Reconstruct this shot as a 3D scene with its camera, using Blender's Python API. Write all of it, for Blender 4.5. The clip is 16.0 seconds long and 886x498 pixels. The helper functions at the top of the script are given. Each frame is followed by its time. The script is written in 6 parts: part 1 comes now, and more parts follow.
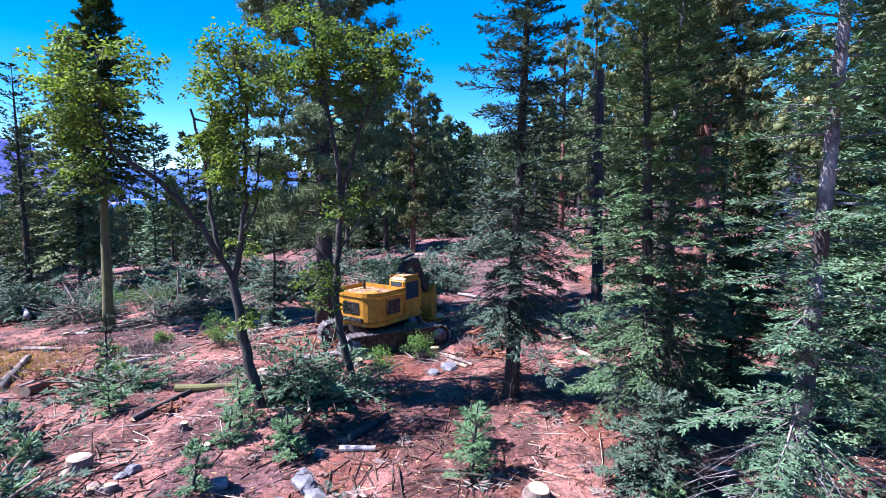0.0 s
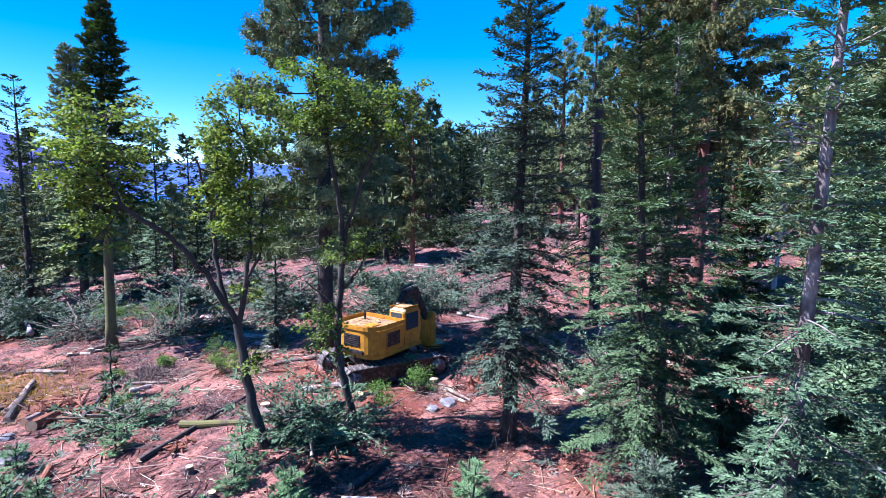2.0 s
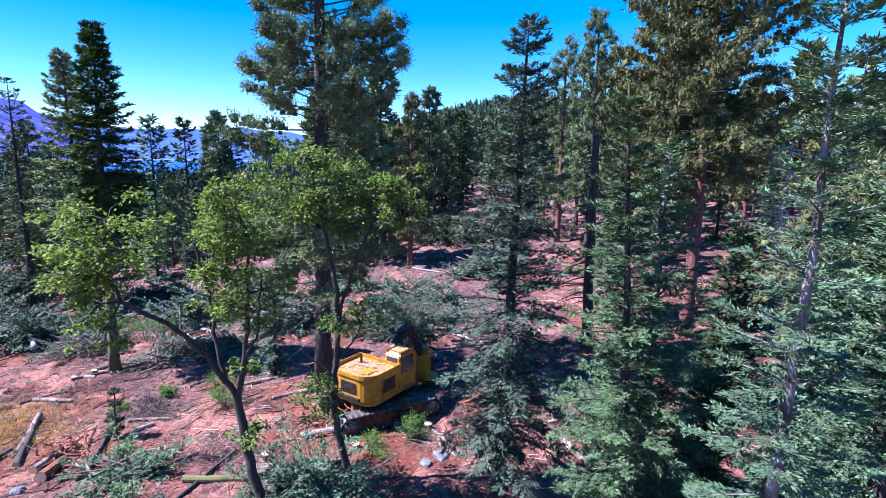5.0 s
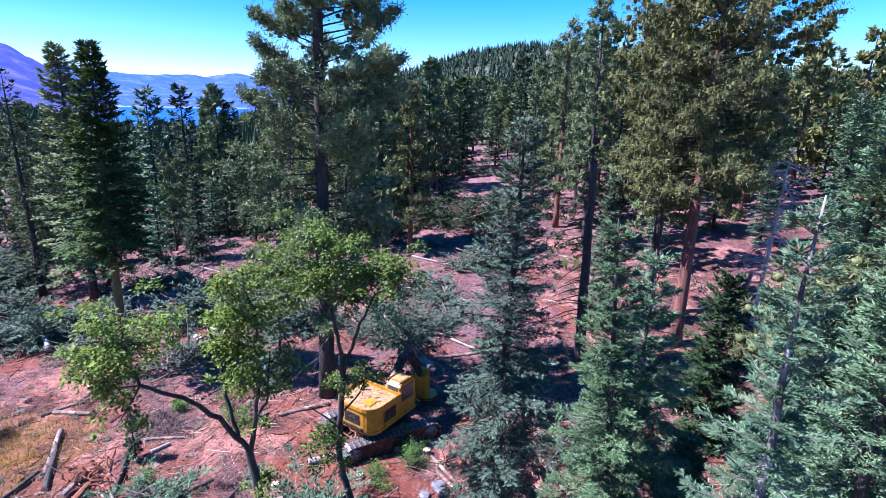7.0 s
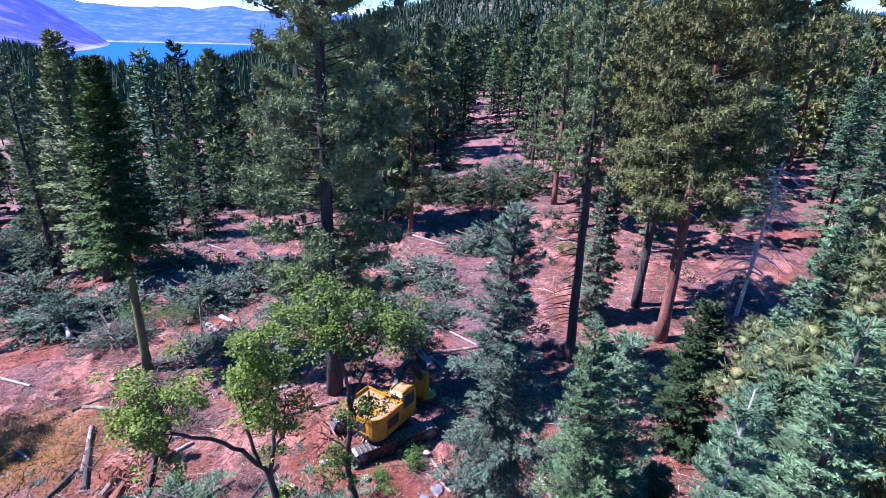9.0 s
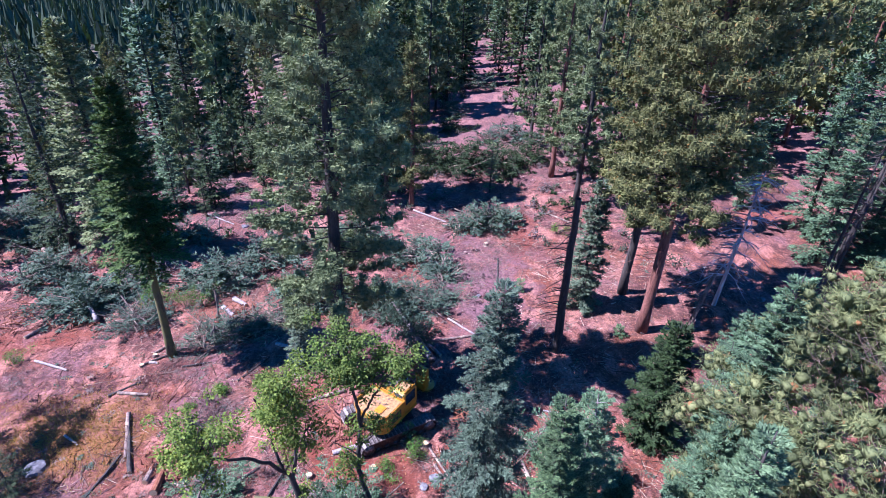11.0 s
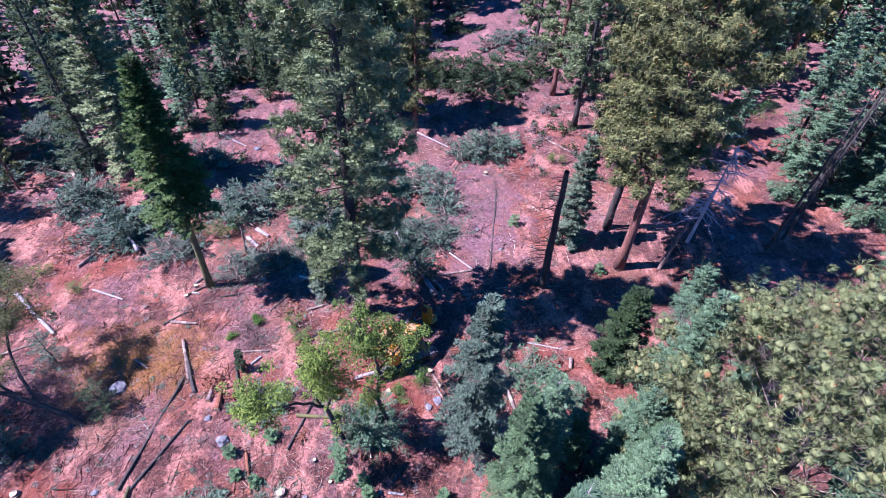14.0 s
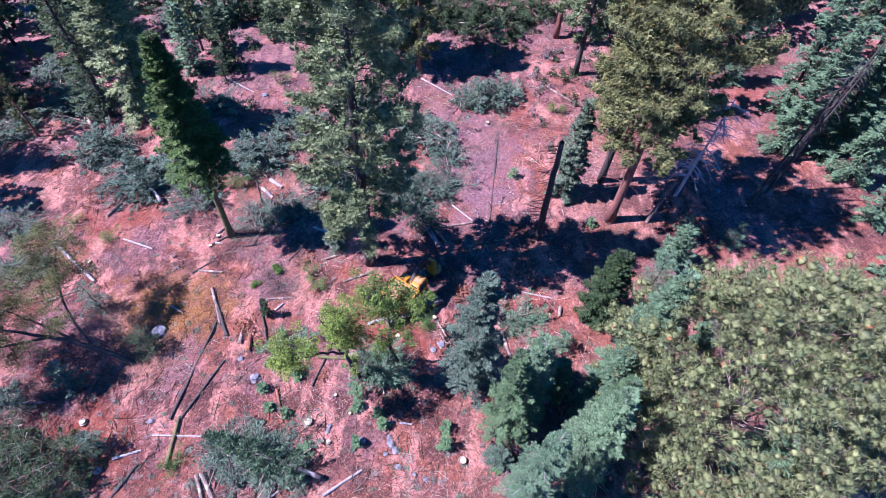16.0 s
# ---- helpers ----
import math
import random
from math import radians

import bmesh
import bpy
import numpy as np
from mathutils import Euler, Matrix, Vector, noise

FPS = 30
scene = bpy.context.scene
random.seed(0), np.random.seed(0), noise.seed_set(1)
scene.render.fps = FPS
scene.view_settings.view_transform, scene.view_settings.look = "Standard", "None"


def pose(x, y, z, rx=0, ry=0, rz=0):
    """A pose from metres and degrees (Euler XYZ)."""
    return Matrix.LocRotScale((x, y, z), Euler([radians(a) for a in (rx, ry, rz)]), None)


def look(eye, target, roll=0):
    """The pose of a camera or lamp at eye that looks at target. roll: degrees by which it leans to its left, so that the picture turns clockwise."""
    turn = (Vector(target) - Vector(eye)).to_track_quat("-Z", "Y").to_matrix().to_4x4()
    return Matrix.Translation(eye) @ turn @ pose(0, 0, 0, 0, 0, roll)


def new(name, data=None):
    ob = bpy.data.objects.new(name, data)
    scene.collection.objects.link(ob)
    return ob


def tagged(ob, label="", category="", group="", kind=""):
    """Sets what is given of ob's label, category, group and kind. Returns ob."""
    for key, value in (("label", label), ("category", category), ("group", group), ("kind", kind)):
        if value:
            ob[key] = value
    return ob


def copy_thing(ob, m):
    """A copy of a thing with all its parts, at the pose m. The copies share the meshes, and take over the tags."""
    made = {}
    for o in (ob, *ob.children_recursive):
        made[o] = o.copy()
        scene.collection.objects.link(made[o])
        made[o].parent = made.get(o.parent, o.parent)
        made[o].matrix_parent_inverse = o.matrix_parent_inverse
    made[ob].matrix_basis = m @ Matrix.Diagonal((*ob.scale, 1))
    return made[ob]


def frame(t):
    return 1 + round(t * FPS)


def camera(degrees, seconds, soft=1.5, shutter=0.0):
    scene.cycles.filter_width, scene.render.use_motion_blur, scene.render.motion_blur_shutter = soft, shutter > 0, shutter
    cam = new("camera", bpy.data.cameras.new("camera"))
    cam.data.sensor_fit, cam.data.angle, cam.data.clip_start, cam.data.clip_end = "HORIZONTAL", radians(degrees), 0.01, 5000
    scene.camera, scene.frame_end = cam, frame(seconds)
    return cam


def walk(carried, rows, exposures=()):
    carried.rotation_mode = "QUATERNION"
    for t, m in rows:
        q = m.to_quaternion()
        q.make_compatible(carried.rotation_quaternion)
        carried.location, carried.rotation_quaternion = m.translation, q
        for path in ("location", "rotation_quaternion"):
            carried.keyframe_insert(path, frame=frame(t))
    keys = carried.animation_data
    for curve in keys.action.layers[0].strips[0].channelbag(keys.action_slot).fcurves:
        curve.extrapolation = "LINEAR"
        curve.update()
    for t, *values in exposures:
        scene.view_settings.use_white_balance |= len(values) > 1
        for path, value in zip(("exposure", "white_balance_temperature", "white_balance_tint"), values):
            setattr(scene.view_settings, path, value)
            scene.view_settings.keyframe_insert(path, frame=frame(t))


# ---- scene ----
cam = camera(80.0, 16.0, soft=0.6)
METRES, EYE, TILT, LEAN, TURN = 28.0, 7.0, -6.0, 0.0, 0.0
ROWS = [
    (0.0, 0.0, 0.0, 0.0, 0.0, 0.0, -0.0),
    (0.5, -0.0005, -0.001, 0.0104, -0.02, -0.03, -0.07),
    (1.0, -0.0015, -0.0039, 0.0228, -0.02, -0.07, -0.17),
    (1.5, -0.0023, -0.0091, 0.0358, -0.1, -0.1, -0.27),
    (2.0, -0.0011, -0.0115, 0.0509, -0.11, -0.47, -0.34),
    (2.5, -0.0001, -0.0132, 0.0654, -0.13, -0.94, -0.42),
    (3.0, 0.001, -0.0133, 0.0799, -0.11, -1.38, -0.53),
    (3.5, 0.0022, -0.0129, 0.0943, -0.14, -1.79, -0.66),
    (4.0, 0.0032, -0.0138, 0.1103, -0.15, -2.34, -0.72),
    (4.5, 0.0037, -0.0167, 0.1332, -0.15, -2.91, -0.8),
    (5.0, 0.0041, -0.0191, 0.1627, -0.14, -3.85, -0.84),
    (7.5, 0.0032, -0.032, 0.3238, -0.08, -10.85, -1.23),
    (8.0, 0.003, -0.0367, 0.3554, -0.03, -12.47, -1.31),
    (8.5, 0.0025, -0.0418, 0.3877, -0.03, -13.99, -1.36),
    (9.0, 0.003, -0.0471, 0.425, 0.03, -15.55, -1.41),
    (11.5, 0.0014, -0.0762, 0.6347, 0.23, -25.32, -1.78),
    (12.0, 0.0012, -0.0822, 0.6766, 0.3, -27.8, -1.8),
    (12.5, 0.0012, -0.0869, 0.7179, 0.34, -30.28, -1.82),
    (13.0, 0.0003, -0.0892, 0.7578, 0.42, -32.74, -1.82),
    (13.5, -0.0026, -0.0914, 0.7977, 0.51, -35.22, -1.85),
    (14.0, -0.0044, -0.095, 0.8384, 0.6, -37.71, -1.86),
    (14.5, -0.0046, -0.0996, 0.8798, 0.64, -40.24, -1.86),
    (15.0, -0.0073, -0.1038, 0.9209, 0.72, -42.73, -1.87),
    (15.5, -0.0105, -0.1077, 0.9585, 0.83, -45.15, -1.87),
    (16.0, -0.0125, -0.1118, 0.9917, 0.89, -46.8, -1.85),
]
walk(cam, [(t, pose(0, 0, EYE, TILT, LEAN, TURN) @ pose(METRES * x, METRES * y, METRES * z, 90 + pitch, roll, yaw)) for t, x, y, z, yaw, pitch, roll in ROWS],
     exposures=[(0.0, 1.95, 5600, 24), (5.0, 1.9, 5500, 26), (9.0, 1.78, 5450, 30), (16.0, 1.74, 5480, 40)])


# ---- light ----
world = bpy.data.worlds.new("sky")
scene.world = world
world.use_nodes = True
wn = world.node_tree.nodes
sky = wn.new("ShaderNodeTexSky")
sky.sky_type = "NISHITA"
sky.sun_disc = False
sky.sun_elevation = radians(52.5)
sky.sun_rotation = radians(94)
sky.altitude = 1600
sky.ozone_density = 3.0
sky.dust_density = 0.4
vivid = wn.new("ShaderNodeHueSaturation")
vivid.inputs["Saturation"].default_value = 1.5
world.node_tree.links.new(sky.outputs[0], vivid.inputs["Color"])
world.node_tree.links.new(vivid.outputs[0], wn["Background"].inputs[0])
wn["Background"].inputs[1].default_value = 0.075
sun_data = bpy.data.lights.new("sun", "SUN")
sun_data.energy = 5.0
sun_data.angle = radians(0.5)
sun_data.color = (1.0, 0.96, 0.91)
sun = new("sun", sun_data)
sun.matrix_world = look((-44.6, -2.2, 58.0), (0, 0, 0))

LAKE = -24.0

# ---- materials ----


def ramp(nt, fac, stops):
    n = nt.nodes.new("ShaderNodeValToRGB")
    while len(n.color_ramp.elements) < len(stops):
        n.color_ramp.elements.new(0.5)
    for e, (p, c) in zip(n.color_ramp.elements, stops):
        e.position, e.color = p, (*c, 1)
    nt.links.new(fac, n.inputs[0])
    return n.outputs[0]


def noise_node(nt, scale, detail=4.0, rough=0.55, coord=None, stretch=None):
    if coord is None:
        coord = nt.nodes.new("ShaderNodeTexCoord").outputs["Object"]
    if stretch:
        mp = nt.nodes.new("ShaderNodeMapping")
        mp.inputs["Scale"].default_value = stretch
        nt.links.new(coord, mp.inputs[0])
        coord = mp.outputs[0]
    n = nt.nodes.new("ShaderNodeTexNoise")
    n.inputs["Scale"].default_value = scale
    n.inputs["Detail"].default_value = detail
    n.inputs["Roughness"].default_value = rough
    nt.links.new(coord, n.inputs["Vector"])
    return n.outputs["Fac"]


def mix_rgb(nt, fac, a, b, mode="MIX"):
    n = nt.nodes.new("ShaderNodeMix")
    n.data_type, n.blend_type = "RGBA", mode
    for k, v in ((0, fac), (6, a), (7, b)):
        if isinstance(v, (int, float)):
            n.inputs[k].default_value = v
        elif isinstance(v, tuple):
            n.inputs[k].default_value = (*v, 1)
        else:
            nt.links.new(v, n.inputs[k])
    return n.outputs[2]


def math_node(nt, op, a, b=0.0, clamp=False):
    n = nt.nodes.new("ShaderNodeMath")
    n.operation, n.use_clamp = op, clamp
    for k, v in ((0, a), (1, b)):
        if isinstance(v, (int, float)):
            n.inputs[k].default_value = v
        else:
            nt.links.new(v, n.inputs[k])
    return n.outputs[0]


def material(name, rough=0.8, metal=0.0):
    m = bpy.data.materials.new(name)
    m.use_nodes = True
    b = m.node_tree.nodes["Principled BSDF"]
    b.inputs["Roughness"].default_value = rough
    b.inputs["Metallic"].default_value = metal
    return m, m.node_tree, b


def bump(nt, b, height, strength=0.5, distance=0.02):
    n = nt.nodes.new("ShaderNodeBump")
    n.inputs["Strength"].default_value = strength
    n.inputs["Distance"].default_value = distance
    nt.links.new(height, n.inputs["Height"])
    nt.links.new(n.outputs[0], b.inputs["Normal"])


def foliage(name, dark, mid, light, dead=None, dead_share=0.0, translucent=0.1, gloss=0.7):
    """Needles or leaves: each blade has its own shade, each limb-sized region another."""
    m, nt, b = material(name, gloss)
    geo = nt.nodes.new("ShaderNodeNewGeometry")
    r = geo.outputs["Random Per Island"]
    col = ramp(nt, r, [(0.0, dark), (0.5, mid), (1.0, light)])
    big = noise_node(nt, 0.9, 2.0)
    col = mix_rgb(nt, 0.8, col, ramp(nt, big, [(0.3, (0.55, 0.56, 0.56)), (0.7, (1.4, 1.4, 1.28))]), "MULTIPLY")
    info = nt.nodes.new("ShaderNodeObjectInfo")
    col = mix_rgb(nt, 1.0, col, ramp(nt, info.outputs["Random"], [(0.0, (0.82, 0.86, 0.86)), (1.0, (1.14, 1.1, 1.0))]), "MULTIPLY")
    if dead:
        f = math_node(nt, "ADD", math_node(nt, "MULTIPLY", noise_node(nt, 1.7, 2.0), 0.8), math_node(nt, "MULTIPLY", r, 0.25))
        f = math_node(nt, "GREATER_THAN", f, 0.8 - dead_share)
        col = mix_rgb(nt, f, col, dead)
    nt.links.new(col, b.inputs["Base Color"])
    b.inputs["Specular IOR Level"].default_value = 0.22
    tr = nt.nodes.new("ShaderNodeBsdfTranslucent")
    nt.links.new(mix_rgb(nt, 1.0, col, (1.2, 1.25, 0.6), "MULTIPLY"), tr.inputs[0])
    mx = nt.nodes.new("ShaderNodeMixShader")
    mx.inputs[0].default_value = translucent
    nt.links.new(b.outputs[0], mx.inputs[1])
    nt.links.new(tr.outputs[0], mx.inputs[2])
    nt.links.new(mx.outputs[0], nt.nodes["Material Output"].inputs[0])
    return m


def bark(name, dark, mid, light, patch=None, patch_at=0.6, scale=1.0):
    m, nt, b = material(name, 0.9)
    f = noise_node(nt, 5.0 * scale, 6.0, 0.65, stretch=(1, 1, 0.22))
    g = noise_node(nt, 22.0 * scale, 3.0, 0.6, stretch=(1, 1, 0.35))
    h = math_node(nt, "ADD", math_node(nt, "MULTIPLY", f, 0.65), math_node(nt, "MULTIPLY", g, 0.35))
    col = ramp(nt, h, [(0.36, dark), (0.52, mid), (0.66, light)])
    if patch:
        col = mix_rgb(nt, ramp(nt, noise_node(nt, 1.6, 4.0), [(patch_at - 0.08, (0, 0, 0)), (patch_at + 0.05, (1, 1, 1))]), col, patch)
    nt.links.new(col, b.inputs["Base Color"])
    bump(nt, b, h, 0.9, 0.03)
    return m


NEEDLE_FIR = foliage("needles_blue_green", (0.04, 0.078, 0.046), (0.073, 0.13, 0.076), (0.13, 0.205, 0.125), (0.112, 0.077, 0.049), 0.0)
NEEDLE_GREY = foliage("needles_grey_green", (0.036, 0.058, 0.042), (0.066, 0.1, 0.073), (0.11, 0.152, 0.112), (0.12, 0.09, 0.07), 0.07)
NEEDLE_DARK = foliage("needles_dark_green", (0.0129, 0.0282, 0.0112), (0.0207, 0.0426, 0.0164), (0.041, 0.0682, 0.0271))
NEEDLE_LUSH = foliage("needles_lush_green", (0.0244, 0.0511, 0.0134), (0.042, 0.0805, 0.021), (0.0829, 0.1328, 0.0324))
NEEDLE_GREEN = foliage("needles_fresh_green", (0.032, 0.066, 0.034), (0.06, 0.106, 0.053), (0.108, 0.17, 0.083))
NEEDLE_PINE = foliage("needles_pine", (0.0687, 0.0968, 0.0485), (0.1082, 0.1458, 0.0734), (0.1785, 0.2192, 0.1144), (0.1882, 0.1035, 0.0376), 0.02)
NEEDLE_YPINE = foliage("needles_yellow_pine", (0.06, 0.082, 0.037), (0.112, 0.134, 0.06), (0.178, 0.195, 0.09), (0.22, 0.105, 0.042), 0.06)
NEEDLE_GOLD = foliage("needles_golden_pine", (0.055, 0.068, 0.03), (0.115, 0.127, 0.05), (0.19, 0.19, 0.08), (0.24, 0.12, 0.035), 0.07)
NEEDLE_SLASH = foliage("needles_cut_slash", (0.0328, 0.0615, 0.0451), (0.0574, 0.0968, 0.0722), (0.0984, 0.146, 0.1115), (0.0976, 0.0746, 0.0631), 0.06)
LEAF_OAK = foliage("oak_leaves", (0.055, 0.095, 0.022), (0.1, 0.155, 0.034), (0.175, 0.235, 0.05), (0.3, 0.22, 0.03), 0.025, 0.35)
LEAF_OLIVE = foliage("olive_leaves", (0.0546, 0.0616, 0.021), (0.084, 0.091, 0.0315), (0.1295, 0.1319, 0.0474), (0.14, 0.091, 0.042), 0.04, 0.25)
NEEDLE_SAP = foliage("needles_sapling", (0.063, 0.1232, 0.0602), (0.084, 0.161, 0.077), (0.1204, 0.2111, 0.1043))
LEAF_SHRUB = foliage("shrub_leaves", (0.0601, 0.131, 0.0282), (0.0819, 0.1638, 0.0364), (0.1174, 0.2111, 0.0482), None, 0, 0.3)
LEAF_GREY = foliage("brush_leaves", (0.0519, 0.0704, 0.0539), (0.0683, 0.0887, 0.0683), (0.0949, 0.113, 0.086), (0.105, 0.0735, 0.063), 0.06, 0.2)
TWIG_GREY = foliage("dead_twigs", (0.098, 0.0749, 0.0763), (0.14, 0.1085, 0.112), (0.1992, 0.1608, 0.162), None, 0, 0.0, 0.9)
GRASS_DRY = foliage("dry_grass", (0.2352, 0.147, 0.0462), (0.294, 0.189, 0.063), (0.3532, 0.2482, 0.0949), None, 0, 0.3, 0.8)

BARK_DARK = bark("bark_dark", (0.014, 0.0119, 0.0112), (0.0385, 0.0315, 0.0294), (0.077, 0.063, 0.0595))
BARK_FIR = bark("bark_fir_grey", (0.084, 0.07, 0.07), (0.21, 0.182, 0.189), (0.35, 0.315, 0.322), (0.063, 0.0455, 0.042), 0.53)
BARK_RED = bark("bark_red_pine", (0.05, 0.02, 0.016), (0.16, 0.062, 0.047), (0.26, 0.12, 0.095))
BARK_MOSS = bark("bark_mossy", (0.035, 0.0315, 0.0175), (0.084, 0.07, 0.035), (0.14, 0.119, 0.056), (0.105, 0.1015, 0.0315), 0.5)
BARK_WHITE = bark("bark_bleached", (0.119, 0.098, 0.098), (0.238, 0.21, 0.21), (0.364, 0.336, 0.343))
BARK_PALE = bark("bark_silver", (0.28, 0.238, 0.252), (0.42, 0.378, 0.392), (0.525, 0.49, 0.504))
BARK_LOG = bark("bark_log", (0.049, 0.035, 0.0294), (0.14, 0.098, 0.084), (0.252, 0.196, 0.175), (0.315, 0.238, 0.182), 0.6)
BARK_OAK = bark("bark_oak", (0.0126, 0.0105, 0.0091), (0.035, 0.0294, 0.0252), (0.07, 0.0616, 0.0525))
BARK_ORANGE = bark("bark_rotten_orange", (0.084, 0.0245, 0.0126), (0.168, 0.056, 0.028), (0.252, 0.112, 0.0595))


def cut_wood(name, base, ring):
    m, nt, b = material(name, 0.75)
    co = nt.nodes.new("ShaderNodeTexCoord").outputs["Object"]
    f = noise_node(nt, 6.0, 4.0, coord=co)
    w = nt.nodes.new("ShaderNodeTexWave")
    w.wave_type, w.rings_direction = "RINGS", "Z"
    w.inputs["Scale"].default_value = 9.0
    w.inputs["Distortion"].default_value = 2.0
    nt.links.new(co, w.inputs[0])
    col = mix_rgb(nt, math_node(nt, "MULTIPLY", w.outputs["Fac"], 0.35), base, ring)
    col = mix_rgb(nt, ramp(nt, f, [(0.45, (0, 0, 0)), (0.75, (0.6, 0.6, 0.6))]), col, ring)
    nt.links.new(col, b.inputs["Base Color"])
    bump(nt, b, f, 0.3, 0.01)
    return m


WOOD_CUT = cut_wood("cut_wood", (0.504, 0.364, 0.21), (0.35, 0.21, 0.105))
WOOD_CHIP = foliage("wood_chips", (0.3052, 0.147, 0.0742), (0.385, 0.21, 0.112), (0.4623, 0.3101, 0.1939), None, 0, 0.0, 0.9)

# soil: red earth, needle litter, grey slash dust, worn tracks and dry grass
SOIL, nt, bs = material("red_soil", 0.95)
co = nt.nodes.new("ShaderNodeTexCoord").outputs["Object"]
n1 = noise_node(nt, 0.11, 6.0, 0.6, co)
n2 = noise_node(nt, 0.55, 7.0, 0.68, co)
n3 = noise_node(nt, 4.5, 6.0, 0.7, co)
n4 = noise_node(nt, 26.0, 4.0, 0.7, co)
n5 = noise_node(nt, 0.23, 5.0, 0.6, co, (1.0, 1.0, 1.0))
col = ramp(nt, n2, [(0.3, (0.16, 0.06, 0.036)), (0.44, (0.36, 0.145, 0.075)), (0.56, (0.5, 0.24, 0.14)), (0.7, (0.6, 0.37, 0.27))])
grey = ramp(nt, n3, [(0.3, (0.16, 0.11, 0.125)), (0.5, (0.34, 0.255, 0.29)), (0.7, (0.52, 0.43, 0.47))])
col = mix_rgb(nt, ramp(nt, n5, [(0.44, (0, 0, 0)), (0.6, (0.85, 0.85, 0.85))]), col, grey)
duff = noise_node(nt, 0.32, 5.0, 0.7, co, (1.0, 1.6, 1.0))
col = mix_rgb(nt, ramp(nt, duff, [(0.47, (0, 0, 0)), (0.56, (0.9, 0.9, 0.9))]), col, (0.14, 0.062, 0.055))
pale = noise_node(nt, 0.4, 6.0, 0.65, co, (1.5, 0.8, 1.0))
col = mix_rgb(nt, ramp(nt, pale, [(0.51, (0, 0, 0)), (0.6, (0.9, 0.9, 0.9))]), col, (0.9, 0.6, 0.46))
col = mix_rgb(nt, ramp(nt, n1, [(0.55, (0, 0, 0)), (0.68, (0.55, 0.55, 0.55))]), col, (0.46, 0.33, 0.2))
vor = nt.nodes.new("ShaderNodeTexVoronoi")
vor.inputs["Scale"].default_value = 13.0
warp = nt.nodes.new("ShaderNodeVectorMath")
warp.operation = "ADD"
nt.links.new(co, warp.inputs[0])
wsc = nt.nodes.new("ShaderNodeTexNoise")
wsc.inputs["Scale"].default_value = 3.0
wmul = nt.nodes.new("ShaderNodeVectorMath")
wmul.operation = "SCALE"
wmul.inputs["Scale"].default_value = 0.5
nt.links.new(co, wsc.inputs["Vector"])
nt.links.new(wsc.outputs["Color"], wmul.inputs[0])
nt.links.new(wmul.outputs[0], warp.inputs[1])
nt.links.new(warp.outputs[0], vor.inputs["Vector"])
cell = nt.nodes.new("ShaderNodeSeparateColor")
nt.links.new(vor.outputs["Color"], cell.inputs[0])
col = mix_rgb(nt, ramp(nt, cell.outputs[0], [(0.62, (0, 0, 0)), (0.7, (0.5, 0.5, 0.5))]), col, ramp(nt, cell.outputs[1], [(0.0, (0.16, 0.07, 0.05)), (0.35, (0.3, 0.13, 0.08)), (0.6, (0.6, 0.36, 0.25)), (0.85, (0.75, 0.58, 0.5)), (1.0, (0.55, 0.25, 0.1))]))
n6 = noise_node(nt, 10.0, 5.0, 0.75, co)
col = mix_rgb(nt, 0.6, col, ramp(nt, n6, [(0.36, (0.4, 0.37, 0.37)), (0.5, (1, 1, 1)), (0.64, (1.5, 1.45, 1.42))]), "MULTIPLY")
fine = ramp(nt, n4, [(0.34, (0.5, 0.45, 0.45)), (0.5, (1, 1, 1)), (0.66, (1.45, 1.4, 1.36))])
col = mix_rgb(nt, 0.6, col, fine, "MULTIPLY")
col = mix_rgb(nt, 0.7, col, ramp(nt, n3, [(0.34, (0.38, 0.37, 0.37)), (0.52, (1.02, 1.0, 1)), (0.68, (1.4, 1.38, 1.36))]), "MULTIPLY")
sep = nt.nodes.new("ShaderNodeSeparateXYZ")
nt.links.new(co, sep.inputs[0])


def patch_mask(cx, cy, rx, ry, soft=1.0):
    dx = math_node(nt, "DIVIDE", math_node(nt, "SUBTRACT", sep.outputs[0], cx), rx)
    dy = math_node(nt, "DIVIDE", math_node(nt, "SUBTRACT", sep.outputs[1], cy), ry)
    d = math_node(nt, "ADD", math_node(nt, "MULTIPLY", dx, dx), math_node(nt, "MULTIPLY", dy, dy))
    d = math_node(nt, "ADD", d, math_node(nt, "MULTIPLY", math_node(nt, "SUBTRACT", n2, 0.5), 4.5))
    d = math_node(nt, "ADD", d, math_node(nt, "MULTIPLY", math_node(nt, "SUBTRACT", n3, 0.5), 2.0))
    return math_node(nt, "MULTIPLY", math_node(nt, "SUBTRACT", 1.0, d, True), 1.0 / soft, True)


